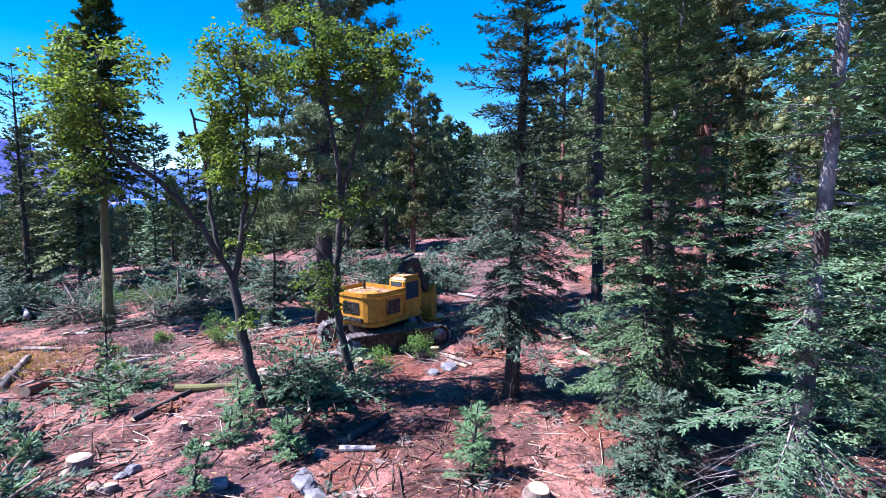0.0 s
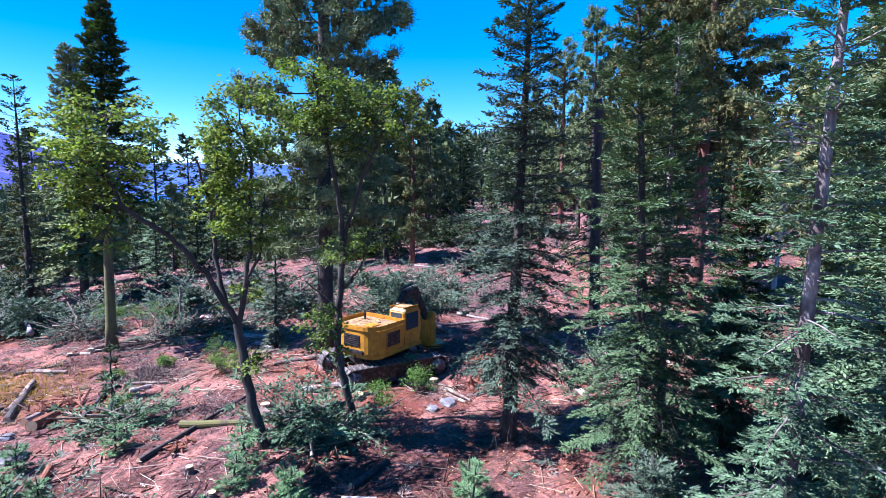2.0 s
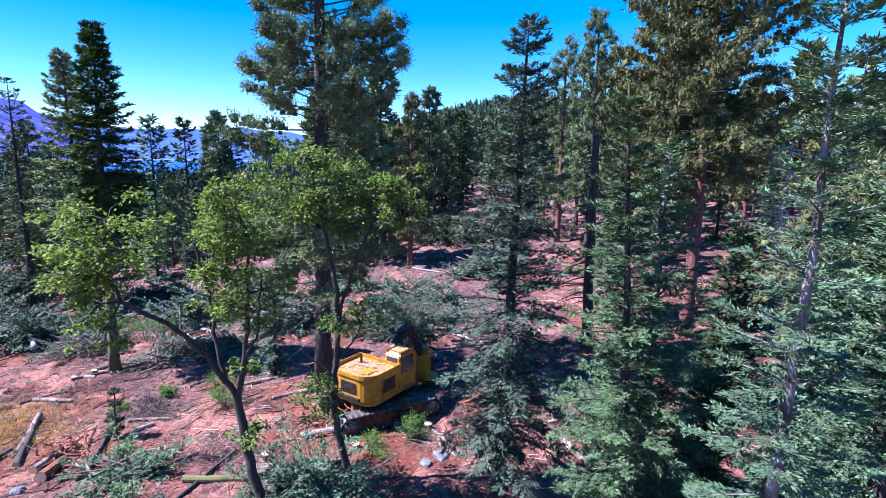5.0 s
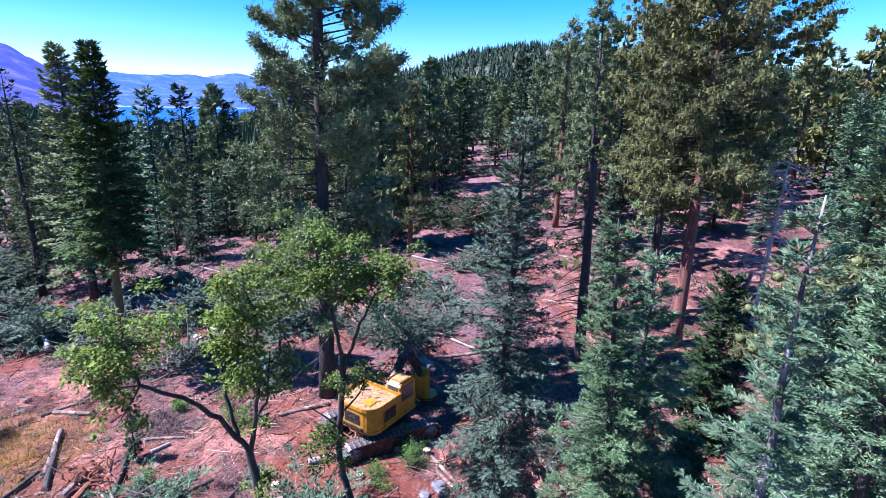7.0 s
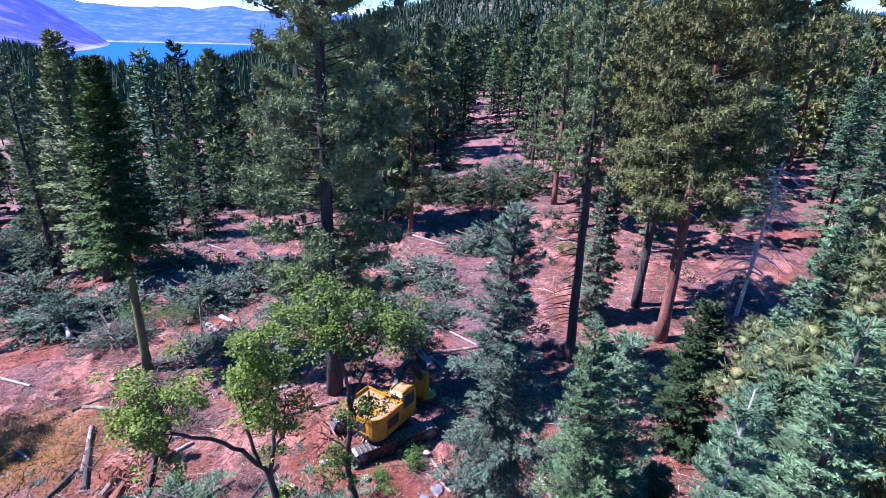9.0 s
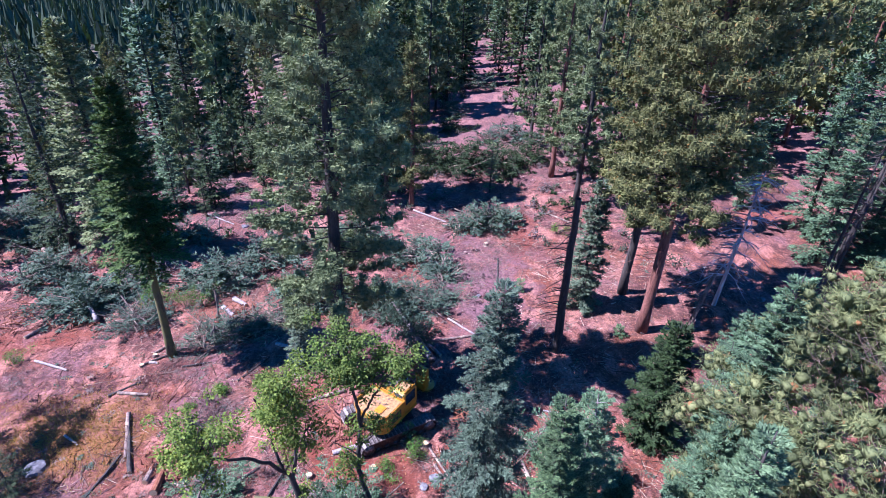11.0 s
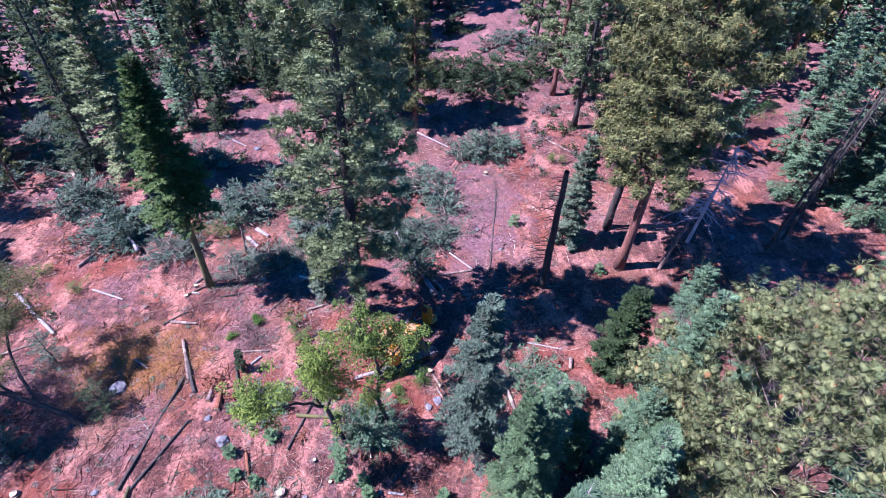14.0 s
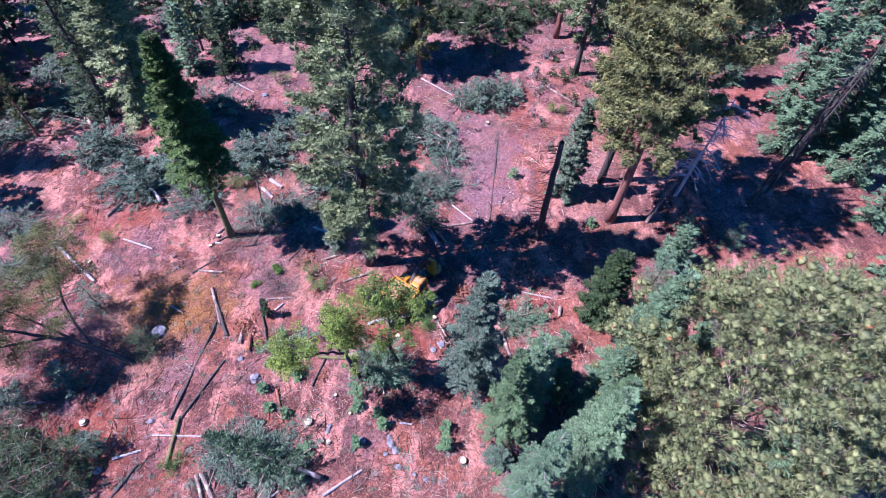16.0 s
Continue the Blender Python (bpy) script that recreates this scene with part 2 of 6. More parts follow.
straw = ramp(nt, n3, [(0.3, (0.36, 0.2, 0.05)), (0.55, (0.62, 0.39, 0.12)), (0.75, (0.72, 0.52, 0.24))])
col = mix_rgb(nt, math_node(nt, "MULTIPLY", patch_mask(-20.2, 20.0, 5.4, 3.6), 0.9), col, straw)
col = mix_rgb(nt, math_node(nt, "MULTIPLY", patch_mask(3.0, 34.0, 5.0, 8.0), 0.7), col, grey)
mauve = ramp(nt, n3, [(0.3, (0.2, 0.13, 0.17)), (0.5, (0.42, 0.31, 0.38)), (0.7, (0.62, 0.5, 0.57))])
for cx, cy, rx, ry in ((-13.3, 22.4, 2.6, 2.2), (-26.0, 24.5, 3.0, 1.6), (-25.0, 18.6, 2.6, 1.6), (-20.0, 49.0, 5.0, 6.0), (3.5, 37.0, 4.5, 7.0), (-14.0, 25.5, 3.0, 1.6)):
    col = mix_rgb(nt, math_node(nt, "MULTIPLY", math_node(nt, "MULTIPLY", patch_mask(cx, cy, rx, ry, 1.2), ramp(nt, n3, [(0.4, (0.25, 0.25, 0.25)), (0.6, (1, 1, 1))])), 0.75), col, mauve)
fresh = ramp(nt, n3, [(0.3, (0.26, 0.07, 0.03)), (0.55, (0.43, 0.13, 0.06)), (0.75, (0.5, 0.2, 0.1))])
for cx, cy, rx, ry in ((-3.0, 18.2, 4.2, 2.6), (7.0, 42.5, 2.2, 4.5), (-23.0, 9.5, 5.0, 3.4), (8.5, 20.0, 3.0, 2.2), (-28.5, 29.0, 4.0, 2.0), (30.0, 44.0, 3.0, 2.0), (-16.0, 58.0, 6.0, 3.0)):
    col = mix_rgb(nt, math_node(nt, "MULTIPLY", patch_mask(cx, cy, rx, ry), 0.75), col, fresh)
deep = math_node(nt, "MULTIPLY", math_node(nt, "SUBTRACT", sep.outputs[1], 36.0), 0.03, True)
col = mix_rgb(nt, math_node(nt, "MULTIPLY", deep, 0.55), col, grey)
col = mix_rgb(nt, 1.0, col, (0.405, 0.268, 0.276), "MULTIPLY")
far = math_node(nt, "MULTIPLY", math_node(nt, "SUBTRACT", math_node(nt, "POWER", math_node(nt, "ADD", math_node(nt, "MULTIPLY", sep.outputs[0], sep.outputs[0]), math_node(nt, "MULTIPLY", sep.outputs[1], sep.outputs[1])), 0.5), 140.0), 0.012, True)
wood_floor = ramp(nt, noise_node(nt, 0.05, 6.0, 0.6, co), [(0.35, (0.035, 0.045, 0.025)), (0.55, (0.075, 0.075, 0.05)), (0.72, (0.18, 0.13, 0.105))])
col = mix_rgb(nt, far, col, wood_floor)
nt.links.new(col, bs.inputs["Base Color"])
hb = math_node(nt, "ADD", math_node(nt, "MULTIPLY", n3, 0.7), math_node(nt, "MULTIPLY", n4, 0.3))
bump(nt, bs, hb, 1.0, 0.2)

ROCK, nt, b = material("grey_rock", 0.9)
f = noise_node(nt, 3.0, 6.0, 0.65)
nt.links.new(ramp(nt, f, [(0.35, (0.07, 0.066, 0.075)), (0.55, (0.15, 0.148, 0.165)), (0.72, (0.25, 0.247, 0.265))]), b.inputs["Base Color"])
bump(nt, b, f, 0.8, 0.04)

# ---- geometry helpers ----


def np_mesh(name, verts, faces):
    """A mesh from an array of vertices and one of faces that all have as many corners."""
    me = bpy.data.meshes.new(name)
    verts, faces = np.asarray(verts, np.float32), np.asarray(faces, np.int32)
    k = faces.shape[1]
    me.vertices.add(len(verts))
    me.vertices.foreach_set("co", verts.ravel())
    me.loops.add(faces.size)
    me.loops.foreach_set("vertex_index", faces.ravel())
    me.polygons.add(len(faces))
    me.polygons.foreach_set("loop_start", np.arange(len(faces), dtype=np.int32) * k)
    me.update(calc_edges=True)
    return me


def shade(me, smooth=True):
    me.polygons.foreach_set("use_smooth", np.full(len(me.polygons), smooth))
    return me


class Quads:
    """Collects quads; a triangle repeats nothing, it is a thin quad."""

    def __init__(self):
        self.v, self.f, self.n = [], [], 0

    def add(self, v, f):
        self.v.append(np.asarray(v, np.float32))
        self.f.append(np.asarray(f, np.int32) + self.n)
        self.n += len(v)

    def tube(self, pts, radii, sides=6, cap=True):
        pts = np.asarray(pts, float)
        radii = np.broadcast_to(np.asarray(radii, float), (len(pts),))
        d = np.gradient(pts, axis=0)
        d /= np.linalg.norm(d, axis=1)[:, None] + 1e-9
        ref = np.array([1.0, 0, 0]) if abs(d[0][0]) < 0.8 else np.array([0, 1.0, 0])
        u = np.cross(d, ref)
        u /= np.linalg.norm(u, axis=1)[:, None] + 1e-9
        w = np.cross(d, u)
        a = np.arange(sides) * 2 * np.pi / sides
        ring = pts[:, None] + radii[:, None, None] * (np.cos(a)[None, :, None] * u[:, None] + np.sin(a)[None, :, None] * w[:, None])
        v = ring.reshape(-1, 3)
        i, j = np.meshgrid(np.arange(len(pts) - 1), np.arange(sides), indexing="ij")
        k = (j + 1) % sides
        f = np.stack([i * sides + j, i * sides + k, (i + 1) * sides + k, (i + 1) * sides + j], -1).reshape(-1, 4)
        if cap and sides == 4:
            f = np.vstack([f, [[3, 2, 1, 0]], [[len(v) - 4, len(v) - 3, len(v) - 2, len(v) - 1]]])
        elif cap and sides % 2 == 0:
            e = len(v) - sides
            fans = [[0, q + 2, q + 1, q] for q in range(1, sides - 2, 2)]
            f = np.vstack([f, fans, [[e, e + q, e + q + 1, e + q + 2] for q in range(1, sides - 2, 2)]])
        self.add(v, f)

    def cards(self, p, d, nrm, length, width, mid=0.45):
        """Diamond blades: from p along d, lying across nrm."""
        s = np.cross(d, nrm)
        s /= np.linalg.norm(s, axis=1)[:, None] + 1e-9
        length, width = np.broadcast_to(length, (len(p),))[:, None], np.broadcast_to(width, (len(p),))[:, None]
        m = p + d * length * mid
        v = np.stack([p, m + s * width / 2, p + d * length, m - s * width / 2], 1).reshape(-1, 3)
        self.add(v, np.arange(len(p) * 4).reshape(-1, 4))

    def mesh(self, name):
        return np_mesh(name, np.vstack(self.v), np.vstack(self.f))


def part(name, geometry, mat, parent, label="", smooth=True):
    me = geometry.mesh(name) if isinstance(geometry, Quads) else geometry
    if isinstance(me, bmesh.types.BMesh):
        bm, me = me, bpy.data.meshes.new(name)
        bm.to_mesh(me)
        bm.free()
    me.materials.append(mat)
    shade(me, smooth)
    ob = new(name, me)
    ob.parent = parent
    if label:
        tagged(ob, label)
    return ob


def empty(name, m, label, category, group="", kind=""):
    e = new(name)
    e.matrix_basis = m
    e.empty_display_size = 0.2
    return tagged(e, label, category, group, kind)


def unit(v):
    v = np.asarray(v, float)
    return v / (np.linalg.norm(v, axis=-1, keepdims=True) + 1e-9)


# ---- the lie of the land ----


def lattice(ix, iy, seed):
    h = (ix.astype(np.int64) * 374761393 + iy.astype(np.int64) * 668265263 + seed * 974634533) & 0x7FFFFFFF
    h = ((h ^ (h >> 13)) * 1274126177) & 0x7FFFFFFF
    return ((h ^ (h >> 16)) & 0xFFFF) / 65535.0


def vnoise(x, y, seed=0):
    ix, iy = np.floor(x), np.floor(y)
    fx, fy = x - ix, y - iy
    fx, fy = fx * fx * (3 - 2 * fx), fy * fy * (3 - 2 * fy)
    a, b2, c, d = lattice(ix, iy, seed), lattice(ix + 1, iy, seed), lattice(ix, iy + 1, seed), lattice(ix + 1, iy + 1, seed)
    return (a + (b2 - a) * fx) * (1 - fy) + (c + (d - c) * fx) * fy - 0.5


def sstep(v, a, b):
    t = np.clip((v - a) / (b - a), 0, 1)
    return t * t * (3 - 2 * t)




def height(x, y):
    x, y = np.asarray(x, float), np.asarray(y, float)
    u, v = np.clip(x / 10, -5, 5), np.clip(y / 10 - 2, -2.5, 5)
    v = np.maximum(v, -0.5) + 0.15 * np.minimum(v + 0.5, 0)
    vv = v * v * np.where(v < 3.5, 1, (3.5 / np.maximum(v, 3.5)) ** 1.6)
    z = 1.153 + 0.632 * u - 0.287 * v - 0.012 * u * u + 0.175 * vv + 0.071 * u * v
    d = np.hypot(x, y)
    az = np.degrees(np.arctan2(x, y))
    back = np.abs(az) > 100
    left = sstep(-az, 8, 24) * ~back
    burnt = sstep(-az, 31, 38) * ~back
    z = z - left * (sstep(d, 70, 150) * 9 + sstep(d, 150, 1300) * 32) + burnt * sstep(d, 250, 900) * 26 + (1 - left) * sstep(d, 150, 900) * 14
    z = z + 68 * np.exp(-((x - 100) / 260) ** 2 - ((y - 980) / 330) ** 2)
    z = z + 42 * np.exp(-((x - 420) / 300) ** 2 - ((y - 900) / 360) ** 2)
    z = z + (1 - np.exp(-d / 300)) * 9 * (vnoise(x / 90, y / 90, 3) + 0.5 * vnoise(x / 37, y / 37, 4)) * sstep(d, 90, 200)
    near = 1 - sstep(d, 70, 120)
    z = z + near * (0.22 * vnoise(x / 3.1, y / 3.1, 5) + 0.12 * vnoise(x / 1.1, y / 1.1, 6) + 0.07 * vnoise(x / 0.45, y / 0.45, 7))
    for ax, ay, bx, by in ((-22.4, 14.5, -23.4, 6.5), (-20.9, 14.0, -21.6, 6.5), (-13.5, 26.5, -24.0, 24.0), (-9.0, 29.0, -2.0, 24.0)):
        L = math.hypot(bx - ax, by - ay)
        s = ((x - ax) * (bx - ax) + (y - ay) * (by - ay)) / L
        o = ((x - ax) * (by - ay) - (y - ay) * (bx - ax)) / L + 0.5 * vnoise(s / 2.0, s * 0 + ax, 8)
        on = sstep(s, 0, 1) * (1 - sstep(s, L - 1, L))
        z = z + on * (-0.16 * np.exp(-(o / 0.22) ** 2) + 0.1 * np.exp(-((np.abs(o) - 0.45) / 0.2) ** 2))
    return z


def gz(x, y):
    return float(height(np.array([x]), np.array([y]))[0])


def spaced(lo, a, b, hi, step, grow=1.13):
    mid = list(np.arange(a, b, step))
    out, s, p = [], step, b
    while p < hi:
        out.append(p)
        s *= grow
        p += s
    out.append(hi)
    low, s, p = [], step, a - step
    while p > lo:
        low.append(p)
        s *= grow
        p -= s
    low.append(lo)
    return np.array(low[::-1] + mid + out)


gx, gy = spaced(-3600, -36, 26, 3600, 0.3), spaced(-1500, 3, 58, 3600, 0.3)
X, Y = np.meshgrid(gx, gy)
V = np.stack([X, Y, height(X, Y)], -1).reshape(-1, 3)
i, j = np.meshgrid(np.arange(len(gy) - 1), np.arange(len(gx) - 1), indexing="ij")
a = i * len(gx) + j
F = np.stack([a, a + 1, a + len(gx) + 1, a + len(gx)], -1).reshape(-1, 4)
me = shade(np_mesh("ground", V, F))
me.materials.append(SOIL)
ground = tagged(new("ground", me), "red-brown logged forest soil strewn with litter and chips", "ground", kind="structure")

WATER, nt, b = material("lake_water", 0.08)
b.inputs["Base Color"].default_value = (0.012, 0.075, 0.36, 1)
b.inputs["Roughness"].default_value = 0.45
b.inputs["Specular IOR Level"].default_value = 0.12
f = noise_node(nt, 0.03, 3.0)
bump(nt, b, f, 0.2, 1.0)
w = Quads()
w.add([(-2600, 300, LAKE), (-120, 300, LAKE), (-120, 3300, LAKE), (-2600, 3300, LAKE)], [[0, 1, 2, 3]])
me = w.mesh("lake")
me.materials.append(WATER)
tagged(new("lake", me), "deep blue reservoir beyond the forest", "lake", kind="structure")


def distance_material(name, lo, mid, hi, haze_glow):
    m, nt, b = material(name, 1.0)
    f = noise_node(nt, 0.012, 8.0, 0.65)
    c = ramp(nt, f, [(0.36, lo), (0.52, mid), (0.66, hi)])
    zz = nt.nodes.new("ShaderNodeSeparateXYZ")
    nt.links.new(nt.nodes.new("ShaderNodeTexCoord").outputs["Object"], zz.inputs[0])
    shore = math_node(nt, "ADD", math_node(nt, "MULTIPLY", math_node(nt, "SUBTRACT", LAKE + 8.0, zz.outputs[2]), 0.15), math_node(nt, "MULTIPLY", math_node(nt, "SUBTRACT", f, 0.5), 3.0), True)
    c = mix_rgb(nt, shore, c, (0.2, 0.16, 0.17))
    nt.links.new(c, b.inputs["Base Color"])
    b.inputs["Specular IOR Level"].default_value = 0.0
    # aerial haze: blue emission laid over the hill's own colour
    b.inputs["Emission Color"].default_value = (*haze_glow, 1)
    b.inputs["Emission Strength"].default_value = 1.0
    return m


def ridge(name, az0, az1, r0, r1, crest, mat, label, seed):
    """A range of hills seen across the valley: slopes that rise from r0 to a crest at r1."""
    n, k = 150, 26
    az = np.radians(np.linspace(az0, az1, n))
    t = np.linspace(0, 1, k)
    A, T = np.meshgrid(az, t)
    R = r0 + (r1 - r0) * T
    x, y = R * np.sin(A), R * np.cos(A)
    deg = np.degrees(A)
    top = np.interp(deg, *zip(*crest))
    z = LAKE - 6 + (top - LAKE + 6) * T ** 1.15
    z += (T > 0.02) * (0.25 + 0.75 * T) * (60 * vnoise(x / 420, y / 420, seed) + 34 * vnoise(x / 150, y / 150, seed + 1) + 14 * vnoise(x / 55, y / 55, seed + 2)) * np.minimum(1, (top + 30) / 160)
    v = np.stack([x, y, z], -1).reshape(-1, 3)
    i, j = np.meshgrid(np.arange(k - 1), np.arange(n - 1), indexing="ij")
    a = i * n + j
    me = shade(np_mesh(name, v, np.stack([a, a + 1, a + n + 1, a + n], -1).reshape(-1, 4)))
    me.materials.append(mat)
    return tagged(new(name, me), label, "hills", kind="structure")


# the last colour of each is painted haze, given off as light
FAR_HAZE = distance_material("far_hills_haze", (0.02, 0.03, 0.04), (0.035, 0.045, 0.05), (0.08, 0.08, 0.08), (0.015, 0.06, 0.3))
NEAR_HILL = distance_material("burnt_hills_haze", (0.015, 0.018, 0.025), (0.035, 0.032, 0.042), (0.1, 0.08, 0.1), (0.02, 0.035, 0.22))
ridge("backdrop", -37, -4, 2900, 4300, [(-37, 190), (-33, 205), (-26, 190), (-20, 195), (-10, 200), (-4, 150)], FAR_HAZE, "wooded ridge beyond the lake, its blue haze added as a glow", 11)
ridge("backdrop", -75, -30.5, 1500, 2700, [(-75, 300), (-50, 300), (-41, 230), (-38, 190), (-34.5, 90), (-31.5, 5), (-30.5, -28)], NEAR_HILL, "pale burnt mountainside above the lake, blue haze added as a glow", 21)
ridge("backdrop", 22, 75, 1900, 3600, [(22, 150), (30, 190), (38, 235), (45, 225), (60, 280), (75, 250)], FAR_HAZE, "ridge behind the forest, its blue haze added as a glow", 31)

# ---- trees ----


def limb_path(z, az, length, rise, droop, lift, rng, n=6, wob=0.04):
    r = np.linspace(0, 1, n)
    zz = z + length * (r * rise - droop * r ** 2 + lift * r ** 3)
    side = np.cumsum(rng.normal(0, wob, n)) * length * 0.25
    ca, sa = math.cos(az), math.sin(az)
    out = length * r
    return np.stack([ca * out - sa * side, sa * out + ca * side, zz], -1)


def feather(q, path, twig, count, per, blade, width, rng, start=0.12, flat=0.25):
    """Flat sprays of needle blades on twigs along both sides of a limb."""
    n = len(path)
    s = np.repeat(np.linspace(start, 0.97, count), 2) + rng.normal(0, 0.015, count * 2)
    s = np.clip(s, 0, 0.999)
    k = s * (n - 1)
    i0 = np.minimum(k.astype(int), n - 2)
    f = (k - i0)[:, None]
    base = path[i0] * (1 - f) + path[i0 + 1] * f
    d = unit(path[i0 + 1] - path[i0])
    up = np.array([0, 0, 1.0])
    sd = unit(np.cross(d, up)) * np.tile([1, -1], count)[:, None]
    td = unit(d * 0.75 + sd * rng.uniform(0.55, 1.0, (len(s), 1)) + rng.normal(0, 0.16, (len(s), 3)) + up * rng.normal(0.0, flat * 0.5, (len(s), 1)))
    length = twig * (1.08 - s) ** 0.6 * rng.uniform(0.65, 1.15, len(s))
    base = np.vstack([base, path[-2:-1]])
    td = np.vstack([td, unit(path[-1:] - path[-2:-1])])
    length = np.append(length, np.linalg.norm(path[-1] - path[-2]) + blade * 0.4)
    t = len(base)
    c = (np.arange(per) + 0.35) / per
    P = (base[:, None] + td[:, None] * (length[:, None] * c)[..., None]).reshape(-1, 3)
    D = np.repeat(td, per, 0)
    N = unit(np.array([0, 0, 1.0]) + rng.normal(0, flat, (len(P), 3)))
    S = unit(np.cross(D, N)) * np.tile(np.where(np.arange(per) % 2, 1.0, -1.0), t)[:, None]
    S[per - 1::per] *= 0.15
    D = unit(D * 0.85 + S * 0.55 + rng.normal(0, 0.12, D.shape))
    q.cards(P, D, N, blade * rng.uniform(0.7, 1.25, len(P)), width * rng.uniform(0.8, 1.2, len(P)))


def tufts(q, centre, axis, per, length, width, rng, spread=0.75, hold=0.75):
    """Round bundles of long needles."""
    t = len(centre)
    D = unit(np.repeat(axis, per, 0) * hold + rng.normal(0, spread, (t * per, 3)))
    P = np.repeat(centre, per, 0) - D * length * 0.06
    N = unit(rng.normal(0, 1, D.shape))
    q.cards(P, D, N, length * rng.uniform(0.75, 1.15, len(P)), width, 0.35)


BALL = unit(np.array([[x, y, z] for z in (-1, 1) for x, y in ((-1, -1), (1, -1), (1, 1), (-1, 1))], float))
BALL_FACES = np.array([[3, 2, 1, 0], [4, 5, 6, 7], [0, 1, 5, 4], [1, 2, 6, 5], [2, 3, 7, 6], [3, 0, 4, 7]])


def needle_puffs(q, centre, axis, radius, per, width, rng, core=0.62):
    """Round needle puffs: a lumpy heart and needles that stand out from it on all sides."""
    t = len(centre)
    radius = np.broadcast_to(radius, (t,)) * rng.uniform(0.75, 1.2, t)
    axis = unit(axis + np.array([0, 0, 0.3]))
    heart = BALL[None] * (radius * core)[:, None, None] * rng.uniform(0.75, 1.2, (t, 8, 1)) + (centre - axis * radius[:, None] * 0.15)[:, None]
    q.add(heart.reshape(-1, 3), (np.arange(t)[:, None, None] * 8 + BALL_FACES[None]).reshape(-1, 4))
    D = unit(unit(rng.normal(0, 1, (t * per, 3))) + np.repeat(axis, per, 0) * 0.45)
    R = np.repeat(radius, per)
    P = np.repeat(centre, per, 0) + D * (R * rng.uniform(0.35, 0.72, t * per))[:, None]
    D = unit(D + rng.normal(0, 0.8, D.shape))
    q.cards(P, D, unit(rng.normal(0, 1, D.shape)), R * rng.uniform(0.4, 0.7, len(P)), width, 0.4)


def trunk_path(h, rng, lean=(0, 0), wob=0.05, n=12):
    t = np.linspace(0, 1, n)
    x = np.cumsum(rng.normal(0, wob, n)) * 0.5
    y = np.cumsum(rng.normal(0, wob, n)) * 0.5
    x, y = x - x[0] + lean[0] * t, y - y[0] + lean[1] * t
    return np.stack([x, y, h * t - 0.25 * (1 - t)], -1)


def on_trunk(tp, z):
    return np.array([np.interp(z, tp[:, 2], tp[:, 0]), np.interp(z, tp[:, 2], tp[:, 1]), 0.0])


def tree_root(name, place, label, category, group):
    x, y, turn, size, tilt = place
    m = pose(x, y, gz(x, y) - 0.05 + (0.55 if tilt[0] < -45 else 0.0), tilt[0], tilt[1], turn) @ Matrix.Scale(size, 4)
    return empty(name, m, label, category, group)


def fir(place, h, clear, radius, limbs, twig, count, per, blade, width, needle, bark_mat, label, seed, r0=0.0, dead=10, droop=0.25, sparse=0.0, group="forest trees", lean=(0, 0), taper=0.8):
    """A fir: whorls of limbs with flat needle sprays, dead twigs below the crown."""
    rng = np.random.default_rng(seed)
    root = tree_root("fir_tree", place, label, "tree", group)
    tp = trunk_path(h, rng, lean)
    r0 = r0 or 0.013 * h + 0.03
    tq, cq = Quads(), Quads()
    rad = r0 * (1 - np.linspace(0, 1, len(tp))) ** 0.85 + 0.012
    rad[0] *= 1.25
    tq.tube(tp, rad, 8)
    az = rng.uniform(0, 6.28)
    for k in range(limbs):
        w = k // 5 if blade < 0.22 else k / 5
        u = ((w + 0.5) / (limbs / 5)) ** 0.85 + rng.normal(0, 0.2) * 5 / limbs
        u = min(max(u, 0.004), 1.0)
        z = h - 0.12 - (h - clear - 0.12) * u
        az += (1.257 if blade < 0.22 else 2.399) + (0.5 if k % 5 == 0 else 0.0) + rng.normal(0, 0.2)
        L = radius * (0.09 + 0.91 * u ** taper) * (1 - 0.22 * u ** 4) * rng.uniform(0.68, 1.14)
        if rng.random() < sparse * u:
            L *= 0.45
        path = limb_path(z, az, L, 0.55 - 0.75 * u + rng.normal(0, 0.08), droop * (0.3 + u), 0.16, rng)
        path += on_trunk(tp, z)
        tq.tube(path if blade < 0.45 else path[::5], np.linspace(0.009 + 0.011 * L, 0.004, len(path if blade < 0.45 else path[::5])), 3, False)
        n = max(3, int(count * (0.35 + 0.65 * L / radius)))
        feather(cq, path, twig * (0.45 + 0.55 * L / radius), n, per, blade, width, rng, 0.16 if u > 0.5 else 0.06, 1.6 if place[4][0] < -45 else 0.36)
    for k in range(dead):
        z = rng.uniform(0.25, max(0.6, clear * 1.6 + 0.5))
        L = rng.uniform(0.3, 0.75) * radius
        path = limb_path(z, rng.uniform(0, 6.28), L, rng.uniform(-0.35, 0.15), 0.35, 0.0, rng, 5, 0.12) + on_trunk(tp, z)
        tq.tube(path, np.linspace(0.014, 0.003, 5), 3, False)
        for c in range(3):
            b0 = path[1 + c]
            e = b0 + rng.normal(0, 0.16, 3) * L + (path[-1] - path[0]) * 0.2
            tq.tube([b0, (b0 + e) / 2 + rng.normal(0, 0.02, 3), e], [0.006, 0.004, 0.002], 3, False)
    part("trunk", tq, bark_mat, root)
    part("crown", cq, needle, root, smooth=False)
    return root


